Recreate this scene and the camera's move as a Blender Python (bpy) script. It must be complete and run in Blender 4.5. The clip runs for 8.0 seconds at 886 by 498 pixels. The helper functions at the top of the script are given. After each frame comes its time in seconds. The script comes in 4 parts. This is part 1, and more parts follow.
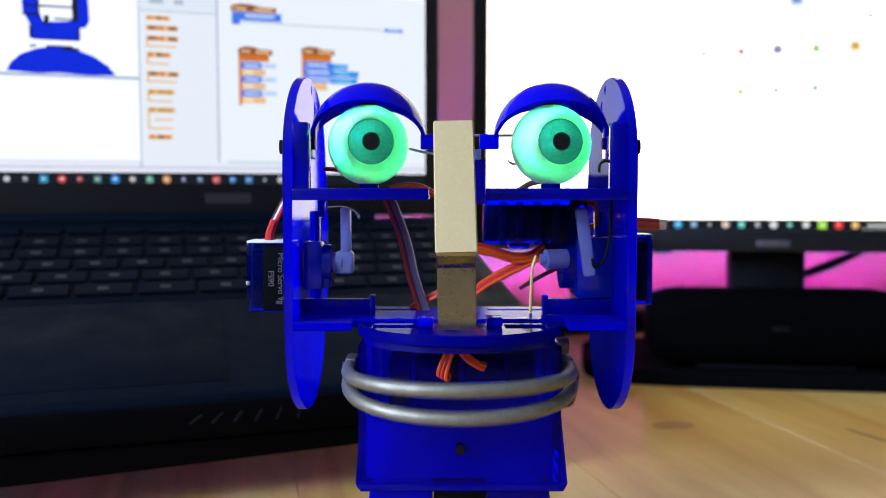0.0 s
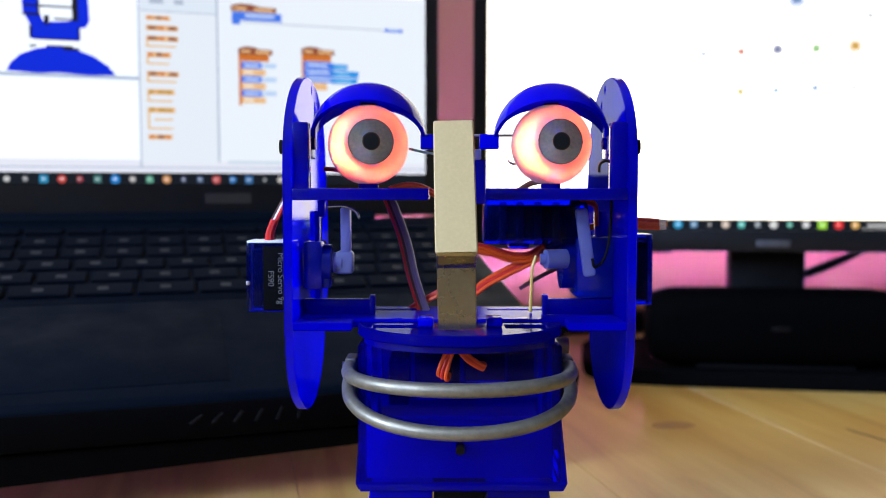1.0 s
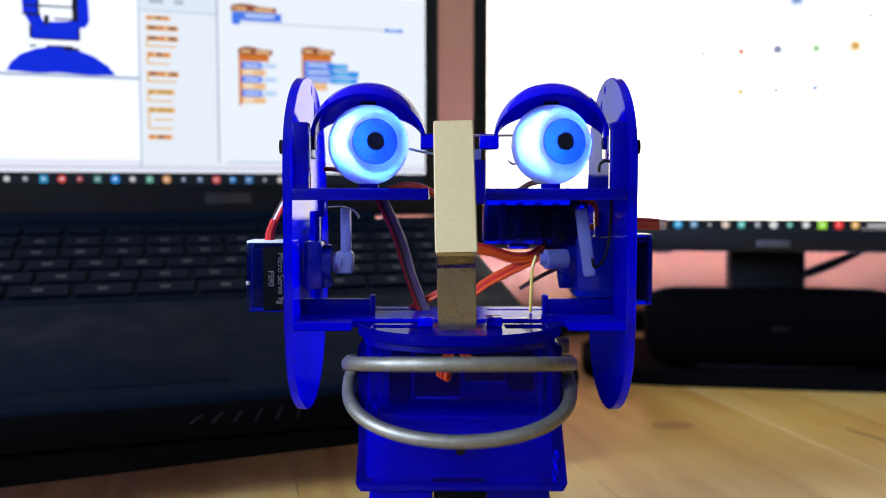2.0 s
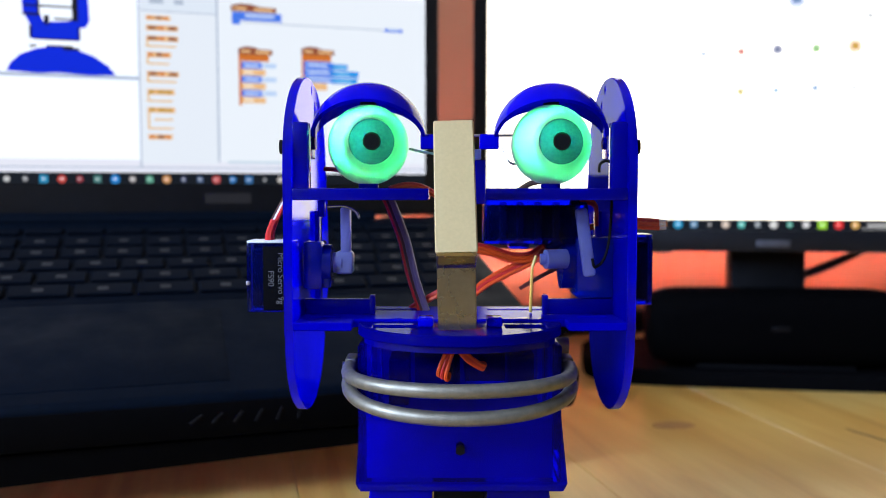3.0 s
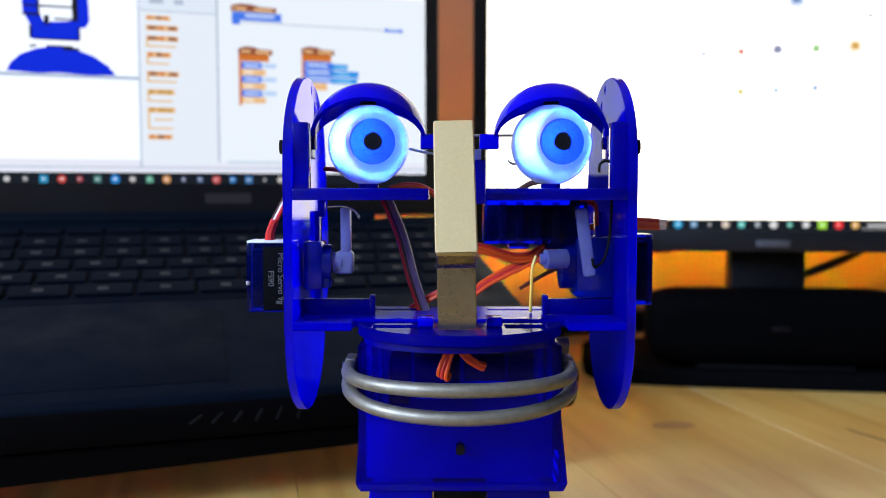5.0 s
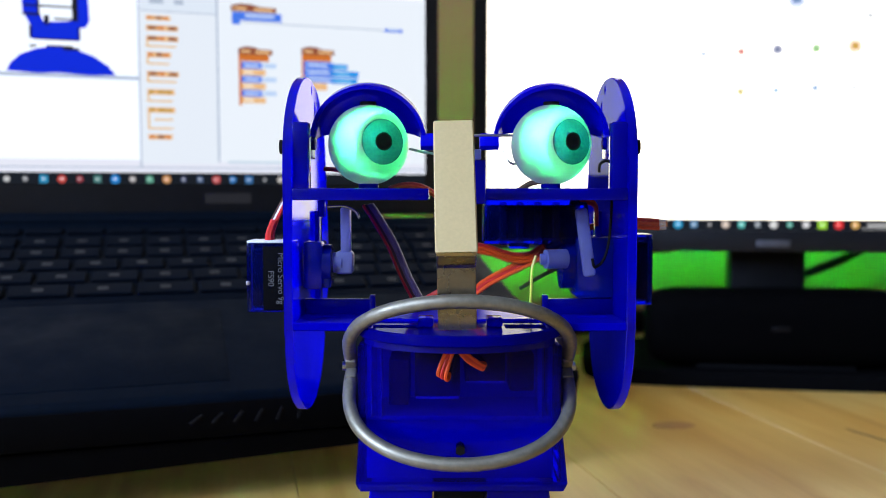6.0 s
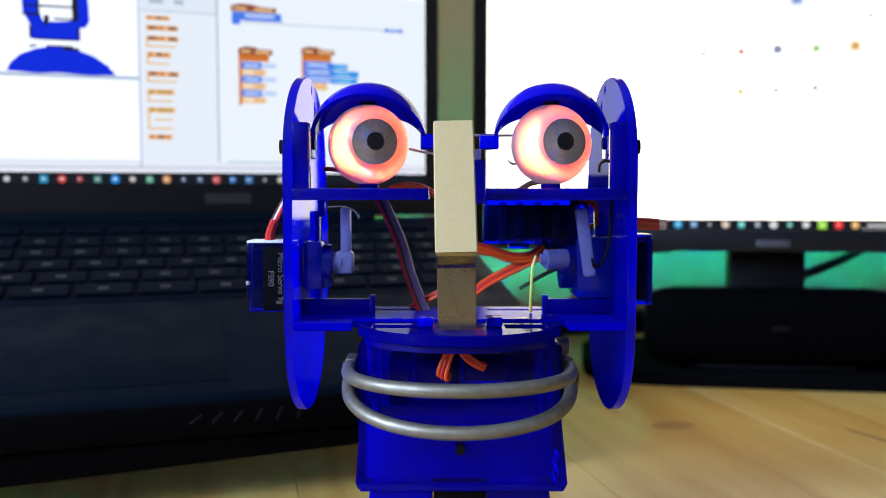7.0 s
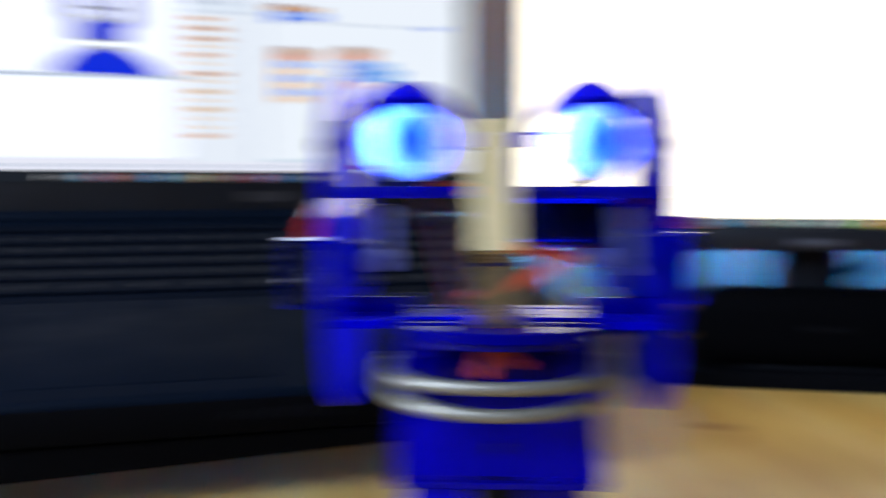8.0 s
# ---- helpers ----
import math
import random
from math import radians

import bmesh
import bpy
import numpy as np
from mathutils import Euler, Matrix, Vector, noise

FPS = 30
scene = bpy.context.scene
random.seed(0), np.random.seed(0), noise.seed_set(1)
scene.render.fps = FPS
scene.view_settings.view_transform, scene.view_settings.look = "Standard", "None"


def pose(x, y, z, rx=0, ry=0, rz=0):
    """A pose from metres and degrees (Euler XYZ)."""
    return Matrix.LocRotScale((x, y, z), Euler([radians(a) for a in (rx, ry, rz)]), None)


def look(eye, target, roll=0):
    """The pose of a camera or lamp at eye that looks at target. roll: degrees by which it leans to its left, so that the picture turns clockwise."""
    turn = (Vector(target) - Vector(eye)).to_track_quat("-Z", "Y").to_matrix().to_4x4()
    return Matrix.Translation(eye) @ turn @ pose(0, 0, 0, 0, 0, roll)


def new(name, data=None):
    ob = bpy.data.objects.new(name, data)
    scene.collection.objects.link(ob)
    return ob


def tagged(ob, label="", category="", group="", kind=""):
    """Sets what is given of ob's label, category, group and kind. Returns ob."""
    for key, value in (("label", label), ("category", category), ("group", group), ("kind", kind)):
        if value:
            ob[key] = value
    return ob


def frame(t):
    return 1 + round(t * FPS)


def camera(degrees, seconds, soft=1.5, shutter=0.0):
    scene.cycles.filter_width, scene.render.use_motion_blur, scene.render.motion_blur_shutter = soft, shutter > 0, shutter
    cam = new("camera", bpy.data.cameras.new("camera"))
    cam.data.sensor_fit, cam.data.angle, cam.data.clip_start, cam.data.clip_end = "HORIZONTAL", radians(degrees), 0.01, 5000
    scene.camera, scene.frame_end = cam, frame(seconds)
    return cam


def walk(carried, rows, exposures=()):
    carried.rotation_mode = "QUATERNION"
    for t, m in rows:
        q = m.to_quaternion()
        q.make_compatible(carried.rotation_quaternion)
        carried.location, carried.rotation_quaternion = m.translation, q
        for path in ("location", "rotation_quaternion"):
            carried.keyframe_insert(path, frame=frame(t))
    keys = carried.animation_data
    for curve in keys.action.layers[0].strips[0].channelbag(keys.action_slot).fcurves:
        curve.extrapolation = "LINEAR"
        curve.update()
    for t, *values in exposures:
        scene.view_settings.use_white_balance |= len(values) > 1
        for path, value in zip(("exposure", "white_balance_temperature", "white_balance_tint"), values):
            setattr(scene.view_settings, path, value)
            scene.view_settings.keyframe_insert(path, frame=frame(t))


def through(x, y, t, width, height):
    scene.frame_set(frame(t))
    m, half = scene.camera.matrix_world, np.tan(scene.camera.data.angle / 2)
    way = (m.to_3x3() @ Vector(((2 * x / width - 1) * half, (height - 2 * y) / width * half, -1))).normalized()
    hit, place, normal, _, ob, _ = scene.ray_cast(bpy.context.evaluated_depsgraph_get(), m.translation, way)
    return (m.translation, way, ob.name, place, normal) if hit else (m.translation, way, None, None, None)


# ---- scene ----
cam = camera(54.0, 8.0, soft=0.7, shutter=0.7)
cam.data.dof.use_dof = True
cam.data.dof.focus_distance = 0.285
cam.data.dof.aperture_fstop = 11.5

EYE = (0.0, -0.29, 0.15)


def aim(yaw, pitch, dx=0.0):
    """Camera pose: yaw to the left and pitch down, in degrees."""
    return pose(EYE[0] + dx, EYE[1], EYE[2], 90 - pitch, 0, yaw)


PATH = [
    (0.0, aim(0.0, 3.72)), (7.4, aim(0.0, 3.72)), (7.5, aim(0.11, 3.72)), (7.6, aim(0.0, 3.72)), (7.7, aim(-0.33, 3.72)),
    (7.8, aim(-0.7, 3.74)), (7.9, aim(-0.33, 3.78)), (7.9667, aim(-0.35, 3.82)), (8.0, aim(2.55, 3.84)),
]
walk(cam, PATH)

# ---- light ----
world = bpy.data.worlds.new("world")
scene.world = world
world.use_nodes = True
wn = world.node_tree
sky = wn.nodes.new("ShaderNodeTexSky")
sky.sky_type = "NISHITA"
sky.sun_disc = False
sky.sun_elevation = radians(35)
sky.sun_rotation = radians(200)
wn.links.new(sky.outputs[0], wn.nodes["Background"].inputs[0])
wn.nodes["Background"].inputs[1].default_value = 0.08

WINDOW_LIGHT = 117.0
SCREEN = 1.0
PAGE = 2.8
STRIP = 225.0
EYE_LED = 300.0
scene.view_settings.exposure = 0.0


def window_lamp():
    lamp = bpy.data.lights.new("window_daylight", "AREA")
    lamp.shape, lamp.size, lamp.size_y = "RECTANGLE", 1.0, 0.95
    lamp.energy, lamp.color = WINDOW_LIGHT, (0.63, 0.83, 1.28)
    ob = new("window_daylight", lamp)
    ob.matrix_world = pose(0, 0, 0, 0, 0, 13.0) @ look((-1.895, -0.85, 1.1), (0.0, -0.85, 1.1))
    return ob


window_lamp()


# ---- materials ----
def material(name):
    m = bpy.data.materials.new(name)
    m.use_nodes = True
    t = m.node_tree
    return m, t.nodes, t.links, t.nodes["Principled BSDF"], t.nodes["Material Output"]


def socket(node, name, value):
    node.inputs[name].default_value = value


def noise_ramp(nodes, links, scale, stops, detail=4.0, coords="Object", stretch=(1, 1, 1), distortion=0.0):
    tc = nodes.new("ShaderNodeTexCoord")
    mp = nodes.new("ShaderNodeMapping")
    mp.inputs["Scale"].default_value = stretch
    nz = nodes.new("ShaderNodeTexNoise")
    socket(nz, "Scale", scale)
    socket(nz, "Detail", detail)
    socket(nz, "Distortion", distortion)
    rp = nodes.new("ShaderNodeValToRGB")
    links.new(tc.outputs[coords], mp.inputs[0])
    links.new(mp.outputs[0], nz.inputs["Vector"])
    links.new(nz.outputs["Fac"], rp.inputs[0])
    fill_ramp(rp, stops)
    return nz, rp


def fill_ramp(rp, stops):
    el = rp.color_ramp.elements
    while len(el) < len(stops):
        el.new(0.5)
    for e, (p, c) in zip(el, stops):
        e.position = p
        e.color = (*c, 1.0)


def bump(nodes, links, source, bsdf, strength=0.2, distance=0.0005):
    b = nodes.new("ShaderNodeBump")
    socket(b, "Strength", strength)
    socket(b, "Distance", distance)
    links.new(source, b.inputs["Height"])
    links.new(b.outputs[0], bsdf.inputs["Normal"])


def plain(name, colour, rough=0.5, metal=0.0, vary=0.15, scale=120.0, relief=0.1, gloss=0.5, wear=0.22):
    """A surface of one colour with fine grain and slight stains."""
    m, n, l, b, o = material(name)
    dark = tuple(c * (1 - vary) for c in colour)
    light = tuple(min(1.0, c * (1 + vary)) for c in colour)
    nz, rp = noise_ramp(n, l, scale, [(0.3, dark), (0.7, light)])
    l.new(rp.outputs[0], b.inputs["Base Color"])
    big, rr = noise_ramp(n, l, scale * 0.15, [(0.3, (rough * (1 - wear),) * 3), (0.7, (min(1, rough * (1 + wear)),) * 3)])
    l.new(rr.outputs[0], b.inputs["Roughness"])
    socket(b, "Metallic", metal)
    socket(b, "Specular IOR Level", gloss)
    if relief:
        bump(n, l, nz.outputs["Fac"], b, relief, 0.0002)
    return m


def clear_plastic(name, colour, through, translucent, clear, rough=0.12, ior=1.45):
    """Tinted see-through plastic: glossy skin, light passing scattered and straight."""
    m, n, l, b, o = material(name)
    nz, rp = noise_ramp(n, l, 45.0, [(0.3, tuple(c * 0.75 for c in colour)), (0.65, colour)], 3.0)
    l.new(rp.outputs[0], b.inputs["Base Color"])
    socket(b, "Roughness", 0.5)
    socket(b, "Specular IOR Level", 0.0)
    tl = n.new("ShaderNodeBsdfTranslucent")
    n2, r2 = noise_ramp(n, l, 30.0, [(0.3, tuple(c * 0.8 for c in through)), (0.6, through)], 2.0)
    l.new(r2.outputs[0], tl.inputs[0])
    tp = n.new("ShaderNodeBsdfTransparent")
    tp.inputs[0].default_value = (*through, 1)
    gl = n.new("ShaderNodeBsdfGlossy")
    gl.inputs["Roughness"].default_value = rough
    fr = n.new("ShaderNodeFresnel")
    fr.inputs[0].default_value = ior
    m1, m2, m3 = (n.new("ShaderNodeMixShader") for _ in range(3))
    m1.inputs[0].default_value = translucent
    l.new(b.outputs[0], m1.inputs[1])
    l.new(tl.outputs[0], m1.inputs[2])
    m2.inputs[0].default_value = clear
    l.new(m1.outputs[0], m2.inputs[1])
    l.new(tp.outputs[0], m2.inputs[2])
    l.new(fr.outputs[0], m3.inputs[0])
    l.new(m2.outputs[0], m3.inputs[1])
    l.new(gl.outputs[0], m3.inputs[2])
    l.new(m3.outputs[0], o.inputs[0])
    return m


def glow(name, colour, strength):
    m, n, l, b, o = material(name)
    socket(b, "Base Color", (0.004, 0.004, 0.004, 1))
    socket(b, "Roughness", 0.6)
    socket(b, "Specular IOR Level", 0.08)
    socket(b, "Emission Color", (*colour, 1))
    socket(b, "Emission Strength", strength)
    return m


def pine():
    m, n, l, b, o = material("pine_wood")
    inf = n.new("ShaderNodeObjectInfo")
    tc = n.new("ShaderNodeTexCoord")
    mp = n.new("ShaderNodeMapping")
    mp.inputs["Scale"].default_value = (14, 1.3, 14)
    off = n.new("ShaderNodeVectorMath")
    off.operation = "ADD"
    sc = n.new("ShaderNodeVectorMath")
    sc.operation = "SCALE"
    sc.inputs[0].default_value = (3.1, 7.7, 1.3)
    l.new(inf.outputs["Random"], sc.inputs["Scale"])
    l.new(tc.outputs["Object"], off.inputs[0])
    l.new(sc.outputs[0], off.inputs[1])
    l.new(off.outputs[0], mp.inputs[0])
    nz = n.new("ShaderNodeTexNoise")
    socket(nz, "Scale", 3.0)
    socket(nz, "Detail", 5.0)
    socket(nz, "Distortion", 0.6)
    l.new(mp.outputs[0], nz.inputs["Vector"])
    rp = n.new("ShaderNodeValToRGB")
    fill_ramp(rp, [(0.30, (0.38, 0.18, 0.03)), (0.45, (0.54, 0.31, 0.068)), (0.6, (0.61, 0.395, 0.106)), (0.75, (0.66, 0.47, 0.155))])
    l.new(nz.outputs["Fac"], rp.inputs[0])
    # fine fibres
    mp2 = n.new("ShaderNodeMapping")
    mp2.inputs["Scale"].default_value = (260, 9, 260)
    l.new(off.outputs[0], mp2.inputs[0])
    nz2 = n.new("ShaderNodeTexNoise")
    socket(nz2, "Scale", 2.0)
    l.new(mp2.outputs[0], nz2.inputs["Vector"])
    mx = n.new("ShaderNodeMix")
    mx.data_type, mx.blend_type = "RGBA", "MULTIPLY"
    mx.inputs[0].default_value = 0.18
    l.new(rp.outputs[0], mx.inputs[6])
    l.new(nz2.outputs["Fac"], mx.inputs[7])
    l.new(mx.outputs[2], b.inputs["Base Color"])
    socket(b, "Roughness", 0.33)
    socket(b, "Specular IOR Level", 0.8)
    bump(n, l, nz2.outputs["Fac"], b, 0.12, 0.0003)
    return m


def wall_paint():
    m, n, l, b, o = material("wall_paint")
    nz, rp = noise_ramp(n, l, 6.0, [(0.3, (0.29, 0.118, 0.044)), (0.7, (0.32, 0.136, 0.053))])
    l.new(rp.outputs[0], b.inputs["Base Color"])
    socket(b, "Roughness", 0.85)
    fine, _ = noise_ramp(n, l, 350.0, [(0, (0, 0, 0)), (1, (1, 1, 1))])
    bump(n, l, fine.outputs["Fac"], b, 0.3, 0.0008)
    return m


def rainbow_strip():
    """Colour runs round the tube; the tube turns in its slotted channel."""
    m, n, l, b, o = material("rgb_strip_glow")
    tc = n.new("ShaderNodeTexCoord")
    g = n.new("ShaderNodeTexGradient")
    g.gradient_type = "RADIAL"
    rp = n.new("ShaderNodeValToRGB")
    l.new(tc.outputs["Object"], g.inputs[0])
    l.new(g.outputs["Fac"], rp.inputs[0])
    hues = [(-0.3, (0.62, 0.05, 1.9)), (0.5, (0.62, 0.15, 1.7)), (1.0, (0.52, 0.37, 1.3)), (1.6, (0.42, 0.52, 1.2)),
            (2.4, (0.52, 0.46, 0.65)), (3.0, (0.8, 0.25, 0.27)), (3.5, (0.9, 0.09, 0.06)), (4.0, (0.95, 0.04, 0.0)),
            (4.6, (0.95, 0.1, 0.0)), (5.0, (0.5, 0.34, 0.0)), (5.35, (0.02, 0.6, 0.0)), (6.2, (0.0, 0.7, 0.0)),
            (6.7, (0.0, 0.74, 0.3)), (7.0, (0.0, 0.68, 0.75)), (7.3, (0.0, 0.52, 1.5)), (7.7, (0.0, 0.36, 2.2))]
    fill_ramp(rp, [((t + 0.3) / 9.0 + 0.02, tuple(0.4 * v for v in c)) for t, c in hues])
    socket(b, "Base Color", (0.05, 0.05, 0.05, 1))
    l.new(rp.outputs[0], b.inputs["Emission Color"])
    socket(b, "Emission Strength", STRIP * 2.5)
    return m


def eye_led():
    """Three coloured thirds of the small lamp drum in an eye."""
    m, n, l, b, o = material("eye_led_glow")
    tc = n.new("ShaderNodeTexCoord")
    g = n.new("ShaderNodeTexGradient")
    g.gradient_type = "RADIAL"
    rp = n.new("ShaderNodeValToRGB")
    rp.color_ramp.interpolation = "CONSTANT"
    fill_ramp(rp, [(0.0, (0.005, 0.16, 0.034)), (1 / 3, (0.36, 0.027, 0.0085)), (2 / 3, (0.017, 0.068, 0.95))])
    l.new(tc.outputs["Object"], g.inputs[0])
    l.new(g.outputs["Fac"], rp.inputs[0])
    socket(b, "Base Color", (0.02, 0.02, 0.02, 1))
    l.new(rp.outputs[0], b.inputs["Emission Color"])
    socket(b, "Emission Strength", EYE_LED * 7.0)
    return m


def eye_shell():
    m, n, l, b, o = material("milky_eye_plastic")
    socket(b, "Base Color", (0.22, 0.22, 0.215, 1))
    socket(b, "Roughness", 0.3)
    tl = n.new("ShaderNodeBsdfTranslucent")
    tl.inputs[0].default_value = (0.9, 0.9, 0.88, 1)
    mx = n.new("ShaderNodeMixShader")
    mx.inputs[0].default_value = 0.6
    l.new(b.outputs[0], mx.inputs[1])
    l.new(tl.outputs[0], mx.inputs[2])
    l.new(mx.outputs[0], o.inputs[0])
    return m


def iris_paint():
    m, n, l, b, o = material("iris_grey")
    nz, rp = noise_ramp(n, l, 900.0, [(0.3, (0.022, 0.022, 0.025)), (0.7, (0.042, 0.043, 0.048))])
    l.new(rp.outputs[0], b.inputs["Base Color"])
    socket(b, "Roughness", 0.2)
    tl = n.new("ShaderNodeBsdfTranslucent")
    tl.inputs[0].default_value = (0.006, 0.058, 0.125, 1)
    mx = n.new("ShaderNodeMixShader")
    mx.inputs[0].default_value = 0.45
    l.new(b.outputs[0], mx.inputs[1])
    l.new(tl.outputs[0], mx.inputs[2])
    l.new(mx.outputs[0], o.inputs[0])
    return m


def glass():
    m, n, l, b, o = material("window_glass")
    socket(b, "Roughness", 0.02)
    socket(b, "Transmission Weight", 1.0)
    socket(b, "IOR", 1.45)
    return m


PANE = glass()
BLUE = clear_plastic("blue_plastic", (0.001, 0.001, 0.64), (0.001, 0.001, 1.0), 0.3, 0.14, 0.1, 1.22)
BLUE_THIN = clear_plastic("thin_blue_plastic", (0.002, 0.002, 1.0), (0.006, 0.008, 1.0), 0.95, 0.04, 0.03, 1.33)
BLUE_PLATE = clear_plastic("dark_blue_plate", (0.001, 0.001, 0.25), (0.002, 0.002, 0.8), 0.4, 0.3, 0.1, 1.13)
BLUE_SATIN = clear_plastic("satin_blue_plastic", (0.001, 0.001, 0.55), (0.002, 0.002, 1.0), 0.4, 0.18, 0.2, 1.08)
# same blue plastic, darkened: shade of the backlit parts is in its colour
BLUE_SHADED = clear_plastic("shaded_blue_plastic", (0.001, 0.001, 0.3), (0.002, 0.002, 0.85), 0.5, 0.26, 0.08, 1.3)
BLUE_CLEAR = clear_plastic("clear_blue_plastic", (0.001, 0.001, 0.6), (0.006, 0.008, 1.0), 0.5, 0.9, 0.06, 1.2)
SERVO_BLUE = clear_plastic("servo_blue_plastic", (0.001, 0.008, 0.10), (0.006, 0.05, 0.85), 0.4, 0.78, 0.06, 1.2)
MILKY = clear_plastic("milky_nylon", (0.3, 0.33, 0.7), (0.4, 0.44, 0.95), 0.55, 0.1, 0.3, 1.3)
GEAR_BLUE = clear_plastic("gear_blue_plastic", (0.003, 0.02, 0.4), (0.01, 0.07, 1.0), 0.5, 0.45, 0.06, 1.4)
ALU = plain("champagne_metal", (0.74, 0.56, 0.265), 0.42, 0.6, 0.03, 900.0, 0.06, wear=0.04)
# nose metal again, greyed for the shade below the bend
NOSE_SHADED = plain("shaded_nose_metal", (0.40, 0.345, 0.235), 0.28, 1.0, 0.04, 700.0, 0.1, wear=0.08)
TUBE = plain("silver_tube", (0.25, 0.225, 0.165), 0.52, 0.75, 0.15, 400.0, 0.25)
STEEL = plain("steel_rod", (0.5, 0.5, 0.5), 0.3, 1.0, 0.1)
BLACK = plain("black_plastic", (0.004, 0.004, 0.0045), 0.55, gloss=0.1)
GEAR_BLACK = plain("gear_black", (0.002, 0.003, 0.016), 0.5, gloss=0.15)
LABEL_BLACK = plain("label_black", (0.003, 0.003, 0.004), 0.75, gloss=0.02)
PRINT = plain("label_print", (0.08, 0.08, 0.085), 0.6, relief=0)
ORANGE = plain("orange_wire", (0.72, 0.075, 0.008), 0.4)
RED = plain("red_wire", (0.55, 0.02, 0.015), 0.4)
BROWN = plain("brown_wire", (0.06, 0.02, 0.015), 0.45)
MAUVE = plain("mauve_wire", (0.13, 0.085, 0.17), 0.4)
YELLOW = plain("yellow_wire", (0.6, 0.42, 0.06), 0.4)
WHITE = plain("white_plastic", (0.7, 0.7, 0.7), 0.4)
LAPTOP = plain("laptop_shell", (0.0011, 0.0032, 0.0070), 0.6, 0.0, 0.2, 300.0, 0.2, gloss=0.04)
KEY = plain("key_cap", (0.0012, 0.0027, 0.0058), 0.7, gloss=0.04)
KEY_PRINT = plain("key_print", (0.003, 0.0036, 0.0048), 0.6, relief=0)
VENT = plain("vent_grey", (0.008, 0.008, 0.0095), 0.8, relief=0, gloss=0.1)
BEZEL = plain("bezel_black", (0.0075, 0.0075, 0.0085), 0.4, gloss=0.22)
CLOTH = plain("speaker_mesh", (0.0012, 0.0012, 0.0014), 0.9, 0.0, 0.4, 900.0, 0.5, gloss=0.015)
LOGO = plain("logo_grey", (0.09, 0.09, 0.1), 0.4, 0.5)
PINE = pine()
WALL = wall_paint()
CEILING = plain("ceiling_paint", (0.4, 0.39, 0.37), 0.9, 0, 0.05, 20.0)
WALL_DIM = plain("dark_wall_paint", (0.16, 0.14, 0.12), 0.9, 0, 0.06, 15.0)
FLOOR = plain("floor_wood", (0.25, 0.16, 0.09), 0.5, 0, 0.2, 12.0)
KNOT = plain("pine_knot", (0.30, 0.15, 0.045), 0.45)
CRACK = plain("dark_pine_crack", (0.06, 0.035, 0.015), 0.6)
GLUE = plain("glue_line", (0.66, 0.53, 0.33), 0.5)
FOOT = plain("matt_black", (0.0025, 0.0025, 0.003), 0.85, gloss=0.02)
STRIP_GLOW = rainbow_strip()
LED = eye_led()
SHELL = eye_shell()
COLLAR = clear_plastic("clear_collar", (0.5, 0.5, 0.5), (0.8, 0.8, 0.8), 0.6, 0.5, 0.2, 1.2)
IRIS = iris_paint()
PUPIL = plain("pupil_black", (0.002, 0.002, 0.002), 0.75, relief=0, gloss=0.22)


# ---- mesh helpers (millimetres) ----
def part(name, bm, mat, parent=None, label="", smooth=True, angle=40):
    me = bpy.data.meshes.new(name)
    bmesh.ops.scale(bm, vec=(0.001,) * 3, verts=bm.verts)
    bmesh.ops.recalc_face_normals(bm, faces=bm.faces)
    if smooth:
        for f in bm.faces:
            f.smooth = True
        for e in bm.edges:
            if len(e.link_faces) == 2 and e.calc_face_angle(0) > radians(angle):
                e.smooth = False
    bm.to_mesh(me)
    bm.free()
    me.materials.append(mat)
    ob = new(name, me)
    if parent:
        ob.parent = parent
    if label:
        ob["label"] = label
    return ob


def thing(name, label, category, group="", kind="", m=None):
    ob = new(name)
    ob.empty_display_size = 0.02
    if m is not None:
        ob.matrix_basis = m
    return tagged(ob, label, category, group, kind)


def box(bm, x0, x1, y0, y1, z0, z1, bevel=0.4, turn=None, segs=2):
    made = bmesh.ops.create_cube(bm, size=1.0)["verts"]
    bmesh.ops.scale(bm, vec=(x1 - x0, y1 - y0, z1 - z0), verts=made)
    if bevel:
        es = list({e for v in made for e in v.link_edges})
        res = bmesh.ops.bevel(bm, geom=es, offset=bevel, segments=segs, affect="EDGES", profile=0.5)
        made = list({v for f in res["faces"] for v in f.verts} | {v for v in made if v.is_valid})
    if turn is not None:
        bmesh.ops.transform(bm, matrix=turn, verts=made)
    bmesh.ops.translate(bm, vec=((x0 + x1) / 2, (y0 + y1) / 2, (z0 + z1) / 2), verts=made)
    return made


def rod(bm, a, b, r, segs=16, r2=None):
    a, b = Vector(a), Vector(b)
    d = b - a
    made = bmesh.ops.create_cone(bm, cap_ends=True, segments=segs, radius1=r, radius2=r if r2 is None else r2, depth=d.length)["verts"]
    m = Matrix.Translation((a + b) / 2) @ d.to_track_quat("Z", "Y").to_matrix().to_4x4()
    bmesh.ops.transform(bm, matrix=m, verts=made)
    return made


def smooth_path(points, steps=8):
    p = [Vector(q) for q in points]
    p = [p[0] * 2 - p[1]] + p + [p[-1] * 2 - p[-2]]
    out = []
    for i in range(1, len(p) - 2):
        for k in range(steps):
            t = k / steps
            a, b, c, d = p[i - 1:i + 3]
            out.append(0.5 * (2 * b + (c - a) * t + (2 * a - 5 * b + 4 * c - d) * t * t + (3 * b - a - 3 * c + d) * t ** 3))
    out.append(p[-2])
    return out


